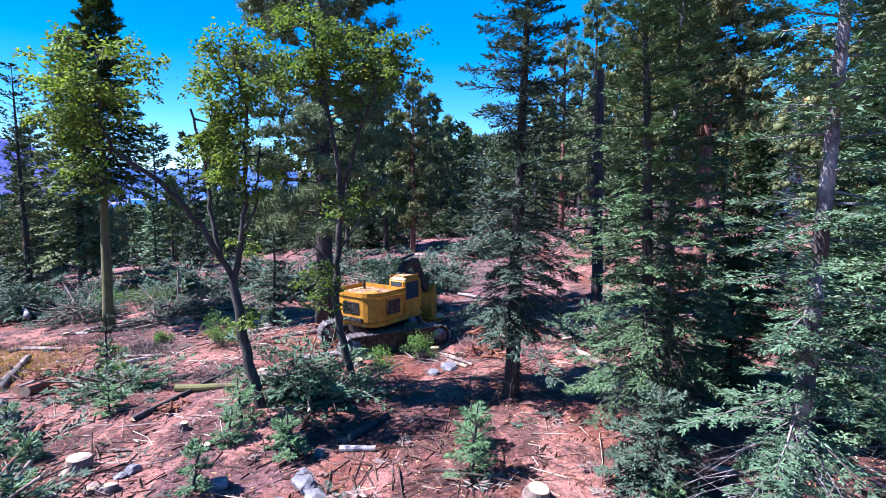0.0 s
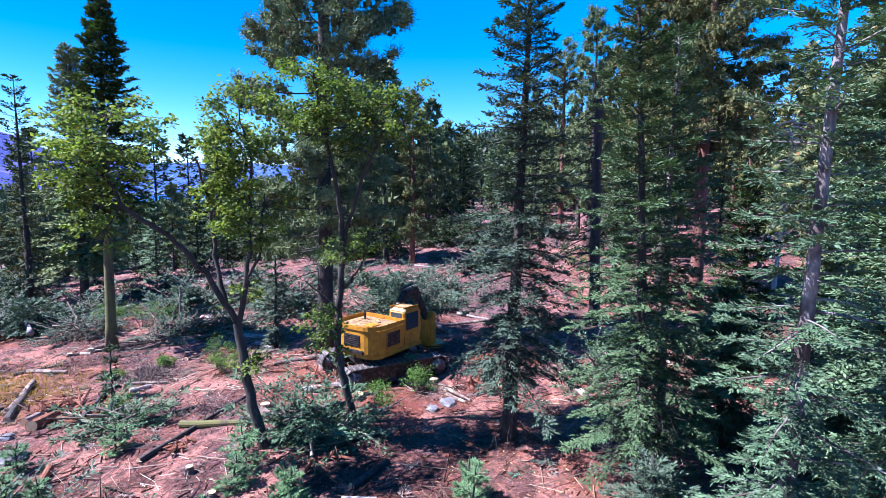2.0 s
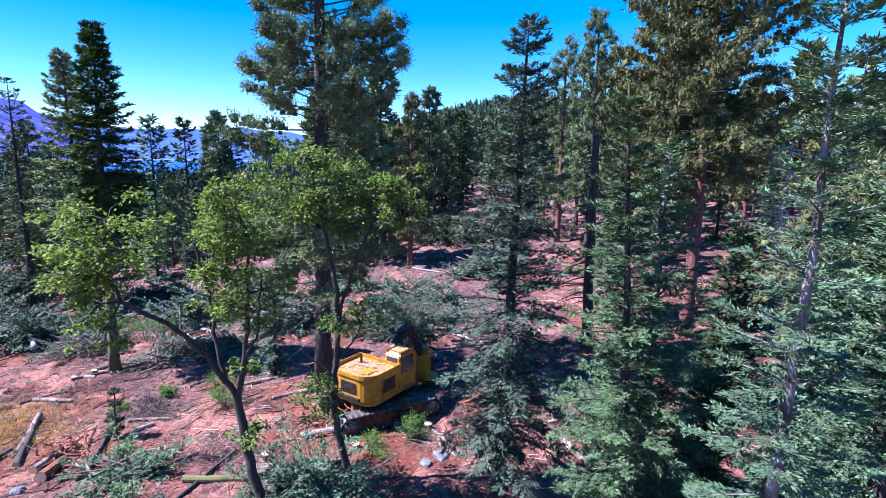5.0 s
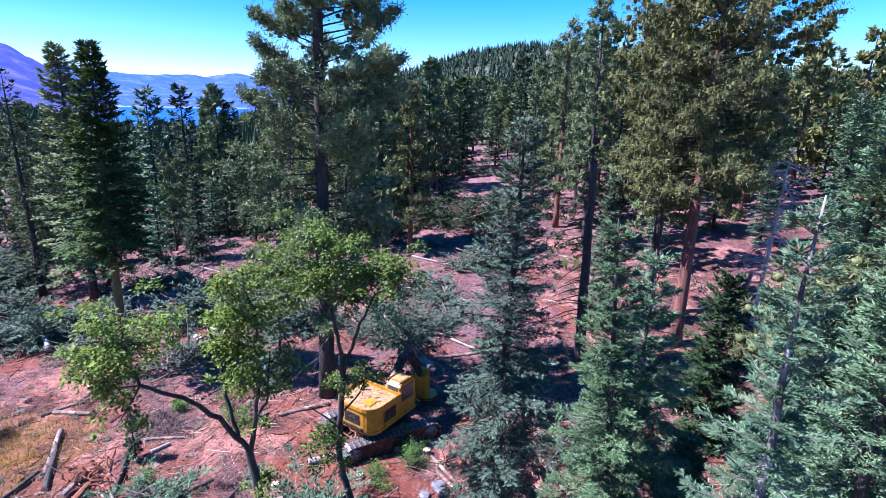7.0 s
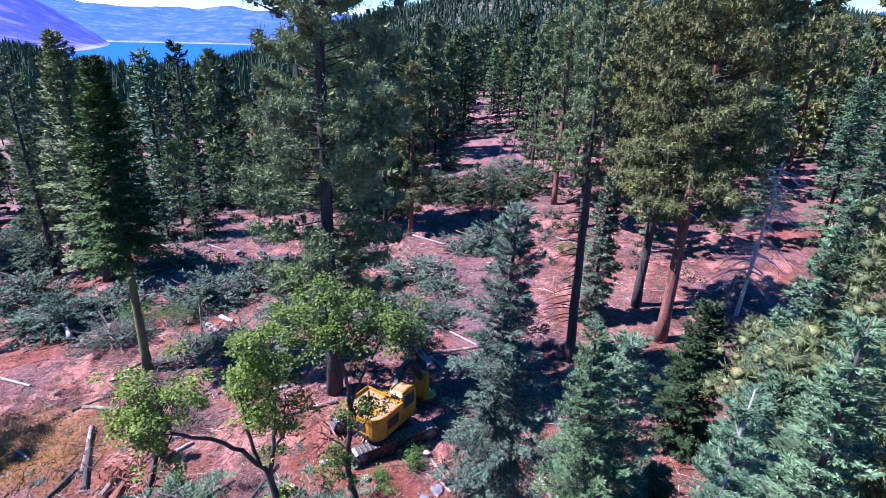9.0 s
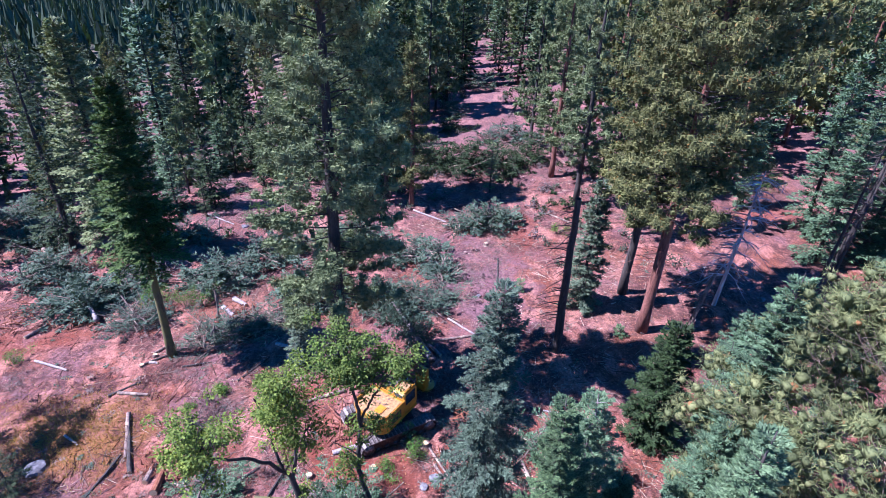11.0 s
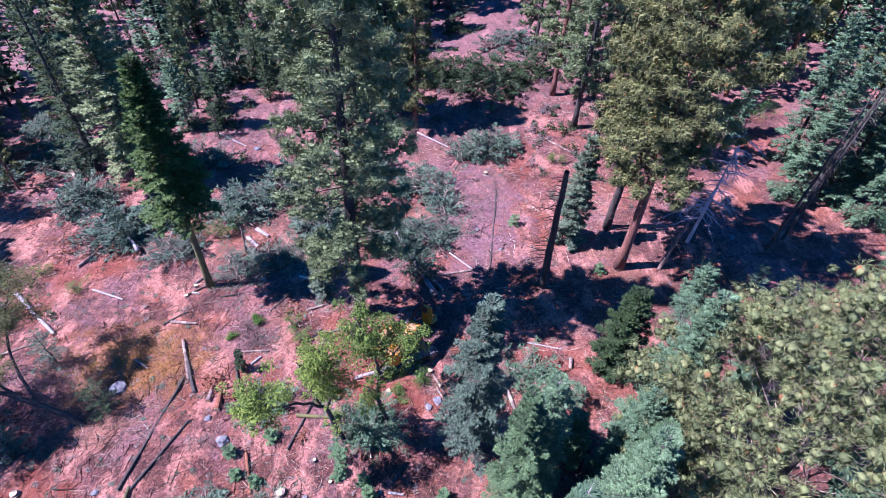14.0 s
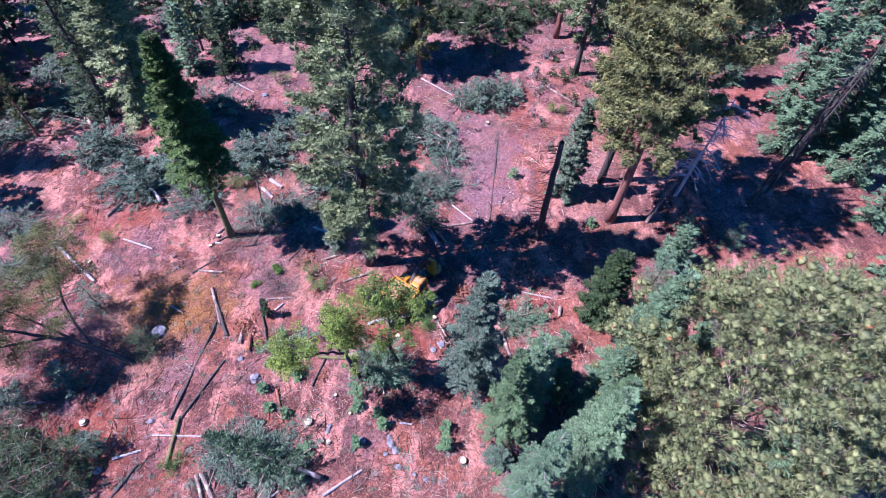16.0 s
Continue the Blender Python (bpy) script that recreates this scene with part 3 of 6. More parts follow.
def pine(place, h, clear, radius, limbs, subs, per, length, width, needle, bark_mat, label, seed, r0=0.0, dead=8, group="forest trees", lean=(0, 0), top=0.35, gaps=0.15, rise=0.7, spread=0.75, hold=0.75, inner=0.22, reach=0.45):
    """A pine: few heavy limbs, branchlets that end in needle tufts."""
    rng = np.random.default_rng(seed)
    root = tree_root("pine_tree", place, label, "tree", group)
    tp = trunk_path(h, rng, lean, 0.06)
    r0 = r0 or 0.012 * h + 0.06
    tq, cq = Quads(), Quads()
    lq = Quads() if bark_mat is BARK_RED else tq
    rad = r0 * (1 - np.linspace(0, 1, len(tp))) ** 0.7 + 0.015
    rad[0] *= 1.2
    tq.tube(tp, rad, 10)
    az = rng.uniform(0, 6.28)
    for k in range(limbs):
        u = (k + rng.uniform(0, 1)) / limbs
        z = h - 0.3 - (h - clear - 0.3) * u
        az += 2.399 + rng.normal(0, 0.35)
        if rng.random() < gaps:
            continue
        L = radius * (top * 0.4 + (1 - top * 0.4) * min(1, u / reach) ** 0.7) * (1 - 0.35 * max(0, u - 0.6)) * rng.uniform(0.6, 1.12)
        path = limb_path(z, az, L, rise - (rise + 0.05) * u + rng.normal(0, 0.12), 0.3, 0.32, rng, 7, 0.1) + on_trunk(tp, z)
        lq.tube(path if length < 0.5 else path[::3], np.linspace(0.012 + 0.009 * L, 0.006, 7 if length < 0.5 else 3), 4 if length < 0.5 else 3, False)
        m = max(4, int(subs * (0.3 + 0.7 * L / radius)))
        s = rng.uniform(inner, 1.0, m) ** 0.8
        i0 = np.minimum((s * 6).astype(int), 5)
        base = path[i0] + (path[i0 + 1] - path[i0]) * (s * 6 - i0)[:, None]
        d = unit(path[i0 + 1] - path[i0])
        sd = unit(np.cross(d, [0, 0, 1.0])) * np.where(rng.random(m) < 0.5, 1, -1)[:, None]
        bd = unit(d * 0.6 + sd * rng.uniform(0.2, 1.0, (m, 1)) + np.array([0, 0, 0.28]) + rng.normal(0, 0.25, (m, 3)))
        bl = 0.34 * L * (1.15 - s) * rng.uniform(0.5, 1.2, m) + 0.1
        tip = base + bd * bl[:, None]
        for c in range(m):
            if bl[c] > 0.25 and length < 0.5:
                lq.tube([base[c], tip[c]], [0.01, 0.004], 3, False)
        cen = [tip, base + bd * bl[:, None] * 0.62 + rng.normal(0, 0.06, tip.shape)]
        cen, ax = np.vstack(cen + [path[-1:]]), np.vstack([bd] * len(cen) + [unit(path[-1:] - path[-2:-1])])
        if length < 0.48:
            needle_puffs(cq, cen, ax, length, per, width, rng, 0.42)
        else:
            tufts(cq, cen, unit(ax + np.array([0, 0, 0.35])), per, length, width, rng, spread, hold)
            needle_puffs(cq, cen, ax, length * 0.5, 1, width, rng, 0.8)
    for k in range(dead):
        z = rng.uniform(clear * 0.35, clear * 1.05)
        L = rng.uniform(0.2, 0.6) * radius
        path = limb_path(z, rng.uniform(0, 6.28), L, rng.uniform(-0.3, 0.2), 0.3, 0.05, rng, 5, 0.15) + on_trunk(tp, z)
        tq.tube(path, np.linspace(0.03, 0.006, 5), 4, False)
    part("trunk", tq, bark_mat, root)
    if lq is not tq:
        tagged(part("limbwork", lq, BARK_DARK, root, "dark limbs"), kind="stuff")
    part("crown", cq, needle, root, smooth=False)
    return root


def puff_pine(place, h, low, radius, clumps, puffs, per, length, width, needle, label, seed, group="forest trees"):
    """A broad pine: limbs that end in clumps of round needle puffs over a domed crown."""
    rng = np.random.default_rng(seed)
    root = tree_root("pine_tree", place, label, "tree", group)
    tp = trunk_path(h - 2.2, rng, (0.2, 0.1), 0.06)
    tq, lq, cq = Quads(), Quads(), Quads()
    tq.tube(tp, 0.3 * (1 - np.linspace(0, 1, len(tp))) ** 0.7 + 0.02, 10)
    az, zc = 0.0, low + 0.18 * (h - low)
    for k in range(clumps):
        az += 2.399
        if k < clumps * 0.62:
            s = min(1.0, ((k + 0.5) / (clumps * 0.62)) ** 0.5)
            z = zc + (h - zc) * max(0.0, 1 - s ** 1.45) ** 0.85
        else:
            s, z = rng.uniform(0.62, 1.0), rng.uniform(low, zc + 2.2)
        z += rng.normal(0, 0.7) - (rng.uniform(0.8, 2.4) if k % 5 == 4 else 0)
        r = radius * s * rng.uniform(0.88, 1.1) * (1 + 0.13 * math.sin(3 * az + 1) * s)
        c = np.array([r * math.cos(az), r * math.sin(az), z]) + on_trunk(tp, z)
        zb = max(1.5, z - 0.7 * r - 0.8)
        b = on_trunk(tp, zb) + np.array([0, 0, zb])
        m1 = b * 0.4 + c * 0.6 + rng.normal(0, 0.25, 3) + np.array([0, 0, -0.3])
        if k % 4 == 0:
            lq.tube([b, m1, c], [0.014 + 0.006 * r, 0.022, 0.01], 4, False)
        else:
            lq.tube([c * 0.7 + m1 * 0.3 - np.array([0, 0, 0.3]), c], [0.016, 0.01], 4, False)
        n = int(puffs * rng.uniform(0.7, 1.3))
        cen = c + rng.normal(0, 1, (n, 3)) * np.array([0.58, 0.58, 0.3])
        for e in cen:
            q0 = m1 * 0.2 + c * 0.8 + rng.normal(0, 0.12, 3) - np.array([0, 0, 0.2])
            lq.tube([q0, (q0 + e) / 2 - np.array([0, 0, 0.1]), e], [0.008, 0.007, 0.005], 3, False)
        needle_puffs(cq, cen, unit(cen - m1 + np.array([0, 0, 0.6])), length * rng.uniform(0.7, 1.35, n), per, width, rng, 0.48)
    part("trunk", tq, BARK_DARK, root)
    tagged(part("limbwork", lq, BARK_LOG, root, "pale crooked limbs"), kind="stuff")
    part("crown", cq, needle, root)
    return root


def leaf_cloud(q, cen, rad, n, size, rng, squash=0.8):
    """Leaves in small sprigs within a rounded, broken clump."""
    k = max(4, n // 14)
    d = unit(rng.normal(0, 1, (k, 3)))
    sp = np.asarray(cen) + d * (rad * rng.uniform(0.35, 1.08, (k, 1))) * np.array([1, 1, squash])
    P = np.repeat(sp, 14, 0) + rng.normal(0, 0.13 * (0.5 + 0.5 * rad), (k * 14, 3))
    D = unit(rng.normal(0, 1, P.shape) + np.array([0, 0, -0.15]))
    N = unit(rng.normal(0, 0.7, P.shape) + np.array([0, 0, 0.9]))
    q.cards(P, D, N, size * rng.uniform(0.7, 1.3, len(P)), size * 0.62, 0.5)
    return sp


def leaf_pad(q, cen, rad, density, size, rng):
    """A flat, ragged spray of leaves that hangs over the end of a bough."""
    n = int(0.42 * density * rad * rad) + 14
    a, d = rng.uniform(0, 6.28, n), rad * np.sqrt(rng.random(n)) * rng.uniform(0.6, 1.5, n)
    P = np.asarray(cen) + np.stack([d * np.cos(a), d * np.sin(a), rng.normal(0, 0.3 * rad, n) - 0.35 * d * d / rad], -1)
    D = unit(np.stack([np.cos(a), np.sin(a), rng.normal(-0.25, 0.4, n)], -1) + rng.normal(0, 0.5, (n, 3)))
    q.cards(P, D, unit(rng.normal(0, 0.45, P.shape) + np.array([-0.2, 0, 1.0])), size * rng.uniform(0.7, 1.3, n), size * 0.66, 0.5)


def oak(x, y, limbs, clumps, label, seed, leaves=1500, size=0.11, leaf=LEAF_OAK):
    """A broadleaf tree with crooked limbs (points and end radii) and clumps of leaves."""
    rng = np.random.default_rng(seed)
    z0 = gz(x, y) - 0.1
    root = empty("oak_tree", pose(x, y, z0), label, "tree", "oak trees")
    tq, cq = Quads(), Quads()
    ends = []
    for pts, ra, rb in limbs:
        p = np.array(pts, float) - np.array([x, y, z0])
        t = np.linspace(0, len(p) - 1, 5 * (len(p) - 1) + 1)
        pp = np.stack([np.interp(t, np.arange(len(p)), p[:, k]) for k in range(3)], -1)
        sm = pp.copy()
        for _ in range(2):
            sm[1:-1] = (sm[:-2] + 2 * sm[1:-1] + sm[2:]) / 4
        sm[1:-1] += rng.normal(0, 0.025, sm[1:-1].shape)
        tq.tube(sm, np.linspace(ra, rb, len(sm)), 7)
        ends.append(sm)
    allp = np.vstack(ends)
    for cx, cy, cz, r in clumps:
        c = np.array([cx - x, cy - y, cz - z0])
        src = allp[np.argmin(np.linalg.norm(allp - c, axis=1))]
        tq.tube([src, (src + c) / 2 + rng.normal(0, 0.08, 3), c], [0.03, 0.022, 0.014], 4, False)
        for _ in range(int(6 + 9 * r)):
            e = c + unit(rng.normal(0, 1, 3)) * (r + 0.12) * rng.uniform(0.4, 1.75) * np.array([1, 1, 0.7])
            bough = (c + e) / 2 + rng.normal(0, 0.08, 3)
            tq.tube([src * 0.25 + c * 0.75, bough, e], [0.016, 0.011, 0.005], 3, False)
            leaf_pad(cq, e, (r + 0.1) * rng.uniform(0.24, 0.48), leaves, size, rng)
    part("trunk", tq, BARK_OAK, root)
    part("crown", cq, leaf, root, smooth=False)
    return root


fir((3.8, 9.1, 0, 1, (0, 0)), 2.0, 0.1, 1.05, 45, 0.42, 10, 8, 0.1, 0.036, NEEDLE_SLASH, BARK_DARK, "low spreading grey-green fir at the foot of the stand", 75, 0.05, 6, 0.25, 0.2, taper=0.5)
L_FIR = "blue-green fir with dead lower twigs on the cleared slope"
# the stand of firs beside the clearing
fir((1.85, 14.0, 0, 1, (0, 0)), 13.6, 1.9, 2.5, 165, 0.8, 20, 10, 0.13, 0.044, NEEDLE_GREY, BARK_DARK, "grey-green fir with half-dead drooping lower limbs", 1, 0.2, 70, 0.35, 0.35, lean=(0.25, -0.6))
fir((4.45, 10.7, 40, 1, (0, 0)), 11.4, 1.5, 1.95, 150, 0.66, 18, 13, 0.1, 0.032, NEEDLE_GREEN, BARK_DARK, "slim fresh green fir with dead drooping lower twigs", 2, 0.14, 110, 0.3, 0.35, lean=(-0.6, 0.4))
fir((4.75, 6.95, 80, 1, (0, 0)), 12.6, 1.2, 2.0, 150, 0.62, 17, 15, 0.09, 0.026, NEEDLE_FIR, BARK_FIR, "tall fir with a pale grey trunk and patchy limbs", 3, 0.13, 60, 0.28, 0.75, lean=(-0.3, -0.2))
fir((11.3, 19.3, 10, 1, (0, 0)), 7.4, 0.2, 1.9, 115, 0.7, 14, 7, 0.19, 0.07, NEEDLE_DARK, BARK_DARK, "dense dark green young fir", 6, 0.13, 2, 0.2, 0.1, taper=0.65)
fir((17.7, 24.0, 10, 1, (0, 0)), 4.6, 0.1, 1.6, 70, 0.6, 12, 6, 0.19, 0.06, NEEDLE_FIR, BARK_DARK, "small blue-green fir at the edge of the clearing", 7, 0.1, 2, 0.2, 0.1, taper=0.6)
fir((7.7, 8.2, 200, 1, (0, 0)), 12.8, 1.4, 2.3, 150, 0.75, 17, 12, 0.115, 0.037, NEEDLE_FIR, BARK_DARK, "broad blue-green fir beneath a pine", 8, 0.2, 20, 0.28, 0.15)
fir((5.25, 11.9, 100, 1, (0, 0)), 10.4, 1.2, 1.8, 125, 0.6, 17, 10, 0.115, 0.04, NEEDLE_FIR, BARK_FIR, "young blue-green fir with low sweeping limbs", 9, 0.11, 8, 0.35, 0.1, taper=0.55)
fir((11.4, 13.9, 20, 1, (0, 0)), 13.5, 1.0, 2.2, 170, 0.72, 15, 8, 0.155, 0.054, NEEDLE_FIR, BARK_DARK, L_FIR, 10, 0.2, 12, 0.28, 0.15)
fir((9.7, 12.0, 20, 1, (0, 0)), 9.0, 0.5, 1.9, 150, 0.66, 15, 8, 0.145, 0.05, NEEDLE_FIR, BARK_DARK, L_FIR, 12, 0.16, 12, 0.28, 0.2)
fir((9.1, 9.8, 60, 1, (0, 0)), 10.6, 1.2, 1.9, 130, 0.7, 15, 9, 0.14, 0.048, NEEDLE_GREEN, BARK_DARK, "deep green fir crowded among its neighbours", 17, 0.17, 16, 0.3, 0.15)
fir((7.6, 13.6, 60, 1, (0, 0)), 4.2, 0.4, 1.3, 75, 0.62, 14, 8, 0.15, 0.052, NEEDLE_FIR, BARK_DARK, L_FIR, 18, 0.12, 16, 0.3, 0.15)
fir((-8.3, 25.7, 20, 1, (0, 0)), 5.6, 0.4, 1.1, 60, 0.5, 10, 6, 0.19, 0.06, NEEDLE_GREY, BARK_DARK, "thin grey-green fir beside the tall pine", 13, 0.09, 10, 0.35, 0.3)
fir((10.5, 31.3, 20, 1, (0, 0)), 10.0, 0.4, 1.7, 100, 0.65, 11, 6, 0.26, 0.095, NEEDLE_GREY, BARK_DARK, "grey-green fir beside a burnt snag", 14, 0.15, 8, 0.3, 0.2)
fir((-17.5, 27.1, 20, 1, (0, 0)), 18.2, 7.8, 2.8, 210, 1.0, 13, 8, 0.25, 0.09, NEEDLE_LUSH, BARK_MOSS, "tall dark fir with a bare mossy trunk on open ground", 15, 0.27, 14, 0.25, 0.1, lean=(0.3, 0.3), taper=1.0)
fir((-28.3, 41.0, 20, 1, (0, 0)), 20.0, 3.2, 3.9, 220, 1.25, 13, 8, 0.29, 0.12, NEEDLE_PINE, BARK_DARK, "tall olive-green conifer behind the clearing", 16, 0.32, 14, 0.25, 0.15)

# the tall pine and the others round the clearing
pine((-5.5, 24.1, 0, 1, (0, 0)), 30.0, 5.0, 3.9, 190, 24, 20, 0.36, 0.034, NEEDLE_PINE, BARK_DARK, "very tall pine with a straight dark trunk", 31, 0.38, 16, lean=(0.2, 0.5), gaps=0.08, reach=0.55)
puff_pine((15.7, 10.3, 0, 1, (0, 0)), 16.4, 4.2, 6.4, 310, 10, 58, 0.36, 0.024, NEEDLE_YPINE, "broad yellow-green pine with round needle tufts", 32)
pine((13.9, 28.4, 0, 1, (0, 0)), 24.5, 8.2, 4.6, 165, 22, 20, 0.36, 0.034, NEEDLE_GOLD, BARK_RED, "large golden-green pine with a thick red trunk", 33, 0.35, 10, lean=(0.2, 0.3), top=0.8, gaps=0.03, inner=0.1)
pine((13.9, 32.9, 0, 1, (0, 0)), 22.0, 7.0, 3.2, 100, 20, 13, 0.4, 0.05, NEEDLE_GOLD, BARK_DARK, "golden-green pine with a dark trunk", 34, 0.3, 10, top=0.6)
pine((-2.8, 48.5, 0, 1, (0, 0)), 15.6, 2.2, 2.2, 90, 14, 11, 0.4, 0.055, NEEDLE_GOLD, BARK_RED, "narrow rusty-green pine with a red trunk", 35, 0.25, 4, reach=0.85)
pine((12.0, 53.6, 0, 1, (0, 0)), 20.0, 4.5, 3.0, 80, 13, 11, 0.45, 0.06, NEEDLE_PINE, BARK_RED, "olive pine with a red trunk at the clearing's edge", 36, 0.28, 4, reach=0.85)
pine((13.4, 47.5, 0, 1, (0, 0)), 21.5, 4.5, 3.0, 80, 13, 11, 0.45, 0.06, NEEDLE_PINE, BARK_DARK, "olive pine at the clearing's edge", 37, 0.27, 4, reach=0.85)

# models for the woods around: copied below
far_fir = fir((-45.5, 95.3, 0, 1.3, (0, 0)), 19.0, 1.6, 3.3, 84, 1.3, 3, 3, 0.75, 0.34, NEEDLE_DARK, BARK_DARK, "dark green conifer in the surrounding forest", 41, 0.24, 0, 0.2, 0.1)
far_fir_b = fir((-41.0, 76.0, 0, 1.35, (0, 0)), 15.0, 0.8, 2.9, 80, 1.25, 3, 3, 0.7, 0.32, NEEDLE_FIR, BARK_DARK, "blue-green fir in the surrounding forest", 42, 0.2, 0, 0.2, 0.1)
far_pine = pine((-30.0, 72.5, 0, 1, (0, 0)), 18.0, 3.2, 3.0, 44, 4, 5, 1.0, 0.32, NEEDLE_PINE, BARK_DARK, "olive-green pine in the surrounding forest", 43, 0.22, 2, reach=0.85)
far_pine_b = pine((-9.2, 50.5, 0, 1, (0, 0)), 16.0, 3.0, 2.6, 42, 4, 5, 0.95, 0.3, NEEDLE_PINE, BARK_DARK, "slender olive-green pine behind the clearing", 44, 0.2, 2, reach=0.85)
far_gold = pine((40.0, 60.0, 0, 1, (0, 0)), 19.0, 3.0, 3.3, 46, 4, 5, 1.0, 0.32, NEEDLE_GOLD, BARK_RED, "rust-tinged pine in the surrounding forest", 45, 0.24, 2, reach=0.85)
mid_fir = fir((-34.5, 43.5, 0, 1, (0, 0)), 19.0, 1.5, 3.2, 110, 1.1, 7, 5, 0.34, 0.125, NEEDLE_DARK, BARK_DARK, "dark green conifer at the edge of the clearing", 46, 0.26, 6, 0.25, 0.15)
mid_fir_b = fir((28.5, 45.5, 0, 0.55, (0, 0)), 15.0, 0.7, 2.7, 110, 0.95, 11, 7, 0.28, 0.1, NEEDLE_FIR, BARK_DARK, "blue-green fir at the edge of the clearing", 47, 0.2, 6, 0.25, 0.15)
mid_pine = pine((17.5, 41.5, 0, 1, (0, 0)), 18.5, 3.5, 3.0, 60, 9, 7, 0.49, 0.13, NEEDLE_PINE, BARK_DARK, "olive-green pine at the edge of the clearing", 48, 0.24, 6, reach=0.85)
mid_gold = pine((20.0, 49.0, 0, 1, (0, 0)), 19.0, 3.5, 3.1, 60, 9, 7, 0.49, 0.13, NEEDLE_GOLD, BARK_RED, "rust-tinged pine at the edge of the clearing", 49, 0.24, 6, reach=0.85)
rng = np.random.default_rng(7)


def plant(model, x, y, size, lean=3.0):
    size /= model.scale[2]
    m = pose(x, y, gz(x, y) - 0.08, rng.normal(0, lean * 0.4), rng.normal(0, lean * 0.4), rng.uniform(0, 360)) @ Matrix.Diagonal((size * rng.uniform(0.85, 1.15), size * rng.uniform(0.85, 1.15), size, 1))
    return copy_thing(model, m)


for model, x, y, size in [
    (mid_gold, -41.0, 40.5, 0.5), (mid_fir, -45.0, 45.0, 0.75), (mid_fir, -46.5, 36.0, 0.8), (mid_pine, -46.0, 30.0, 0.75), (mid_pine, -42.5, 33.0, 0.4), (mid_fir, -50.0, 35.5, 1.0), (mid_fir, -53.0, 37.5, 1.05), (mid_pine, -49.0, 31.0, 0.9), (mid_fir, -56.0, 47.0, 1.0),
    (far_fir, -58.0, 56.0, 1.0), (far_pine, -64.0, 52.0, 1.0), (far_gold, -66.0, 60.0, 0.9), (far_fir, -55.0, 62.0, 0.95), (far_pine, -61.0, 67.0, 1.0), (far_gold, -70.0, 56.0, 0.9), (far_fir, -50.0, 68.0, 0.9), (far_fir, -68.0, 68.0, 1.0), (far_fir, -73.0, 62.0, 1.0), (far_gold, -46.0, 58.5, 0.65), (far_fir, -62.0, 45.0, 1.0), (far_pine, -52.0, 57.0, 0.8),
    (far_pine_b, -5.4, 50.3, 1.15), (far_pine_b, -1.0, 83.0, 0.9), (mid_pine, -40.0, 51.0, 0.8), (mid_gold, -37.5, 47.0, 0.55), (mid_fir, -47.0, 45.0, 0.9), (mid_fir, -52.0, 52.0, 1.0), (mid_pine, -44.0, 57.0, 0.9), (mid_gold, -50.0, 44.0, 0.7),
    (mid_fir_b, 30.2, 36.5, 0.85), (mid_fir_b, 33.6, 36.5, 0.95), (mid_fir_b, 40.5, 35.0, 1.0), (mid_fir_b, 31.8, 41.0, 0.9), (mid_fir_b, 36.3, 37.5, 0.95), (mid_fir_b, 34.5, 28.0, 0.7), (mid_fir_b, 33.0, 22.5, 0.6), (mid_fir_b, 35.0, 33.0, 1.0),
    (mid_fir_b, 26.5, 50.0, 0.8), (mid_fir_b, 38.0, 46.0, 1.0), (mid_gold, 45.7, 64.6, 0.85), (mid_fir_b, 23.5, 19.0, 0.45), (mid_fir_b, 22.0, 13.0, 0.6), (mid_fir_b, 18.5, 17.5, 0.55),
    (mid_fir_b, 18.5, 8.0, 0.9), (mid_fir_b, 16.0, 3.5, 0.8), (mid_pine, 10.8, 62.0, 0.9), (mid_pine, 15.2, 59.0, 1.05), (mid_fir_b, 38.0, 40.0, 1.0), (mid_gold, 30.0, 52.0, 0.8), (mid_pine, 23.0, 54.0, 0.85), (mid_fir_b, 38.0, 25.0, 1.0),
    (mid_pine, -57.0, 42.0, 0.8), (mid_fir, -60.0, 50.0, 0.9), (far_fir, -29.0, 73.5, 0.88), (far_pine, -33.0, 78.0, 0.95), (mid_fir_b, 19.0, 44.5, 0.5), (mid_fir, 18.0, 55.0, 0.9), (far_pine_b, -13.0, 66.0, 0.9), (far_fir, -16.0, 70.0, 0.9), (far_fir, -8.0, 73.0, 1.0), (far_pine, -11.0, 78.0, 1.0),
]:
    plant(model, x, y, size)
taken = [(-45.5, 95.3), (-41, 76), (-30, 72.5), (-9.2, 50.5), (40, 60), (-2.8, 48.5), (12, 53.6), (13.4, 47.5), (-28.3, 41), (-34.5, 43.5), (28.5, 45.5), (17.5, 41.5), (20, 49)]
count = 0
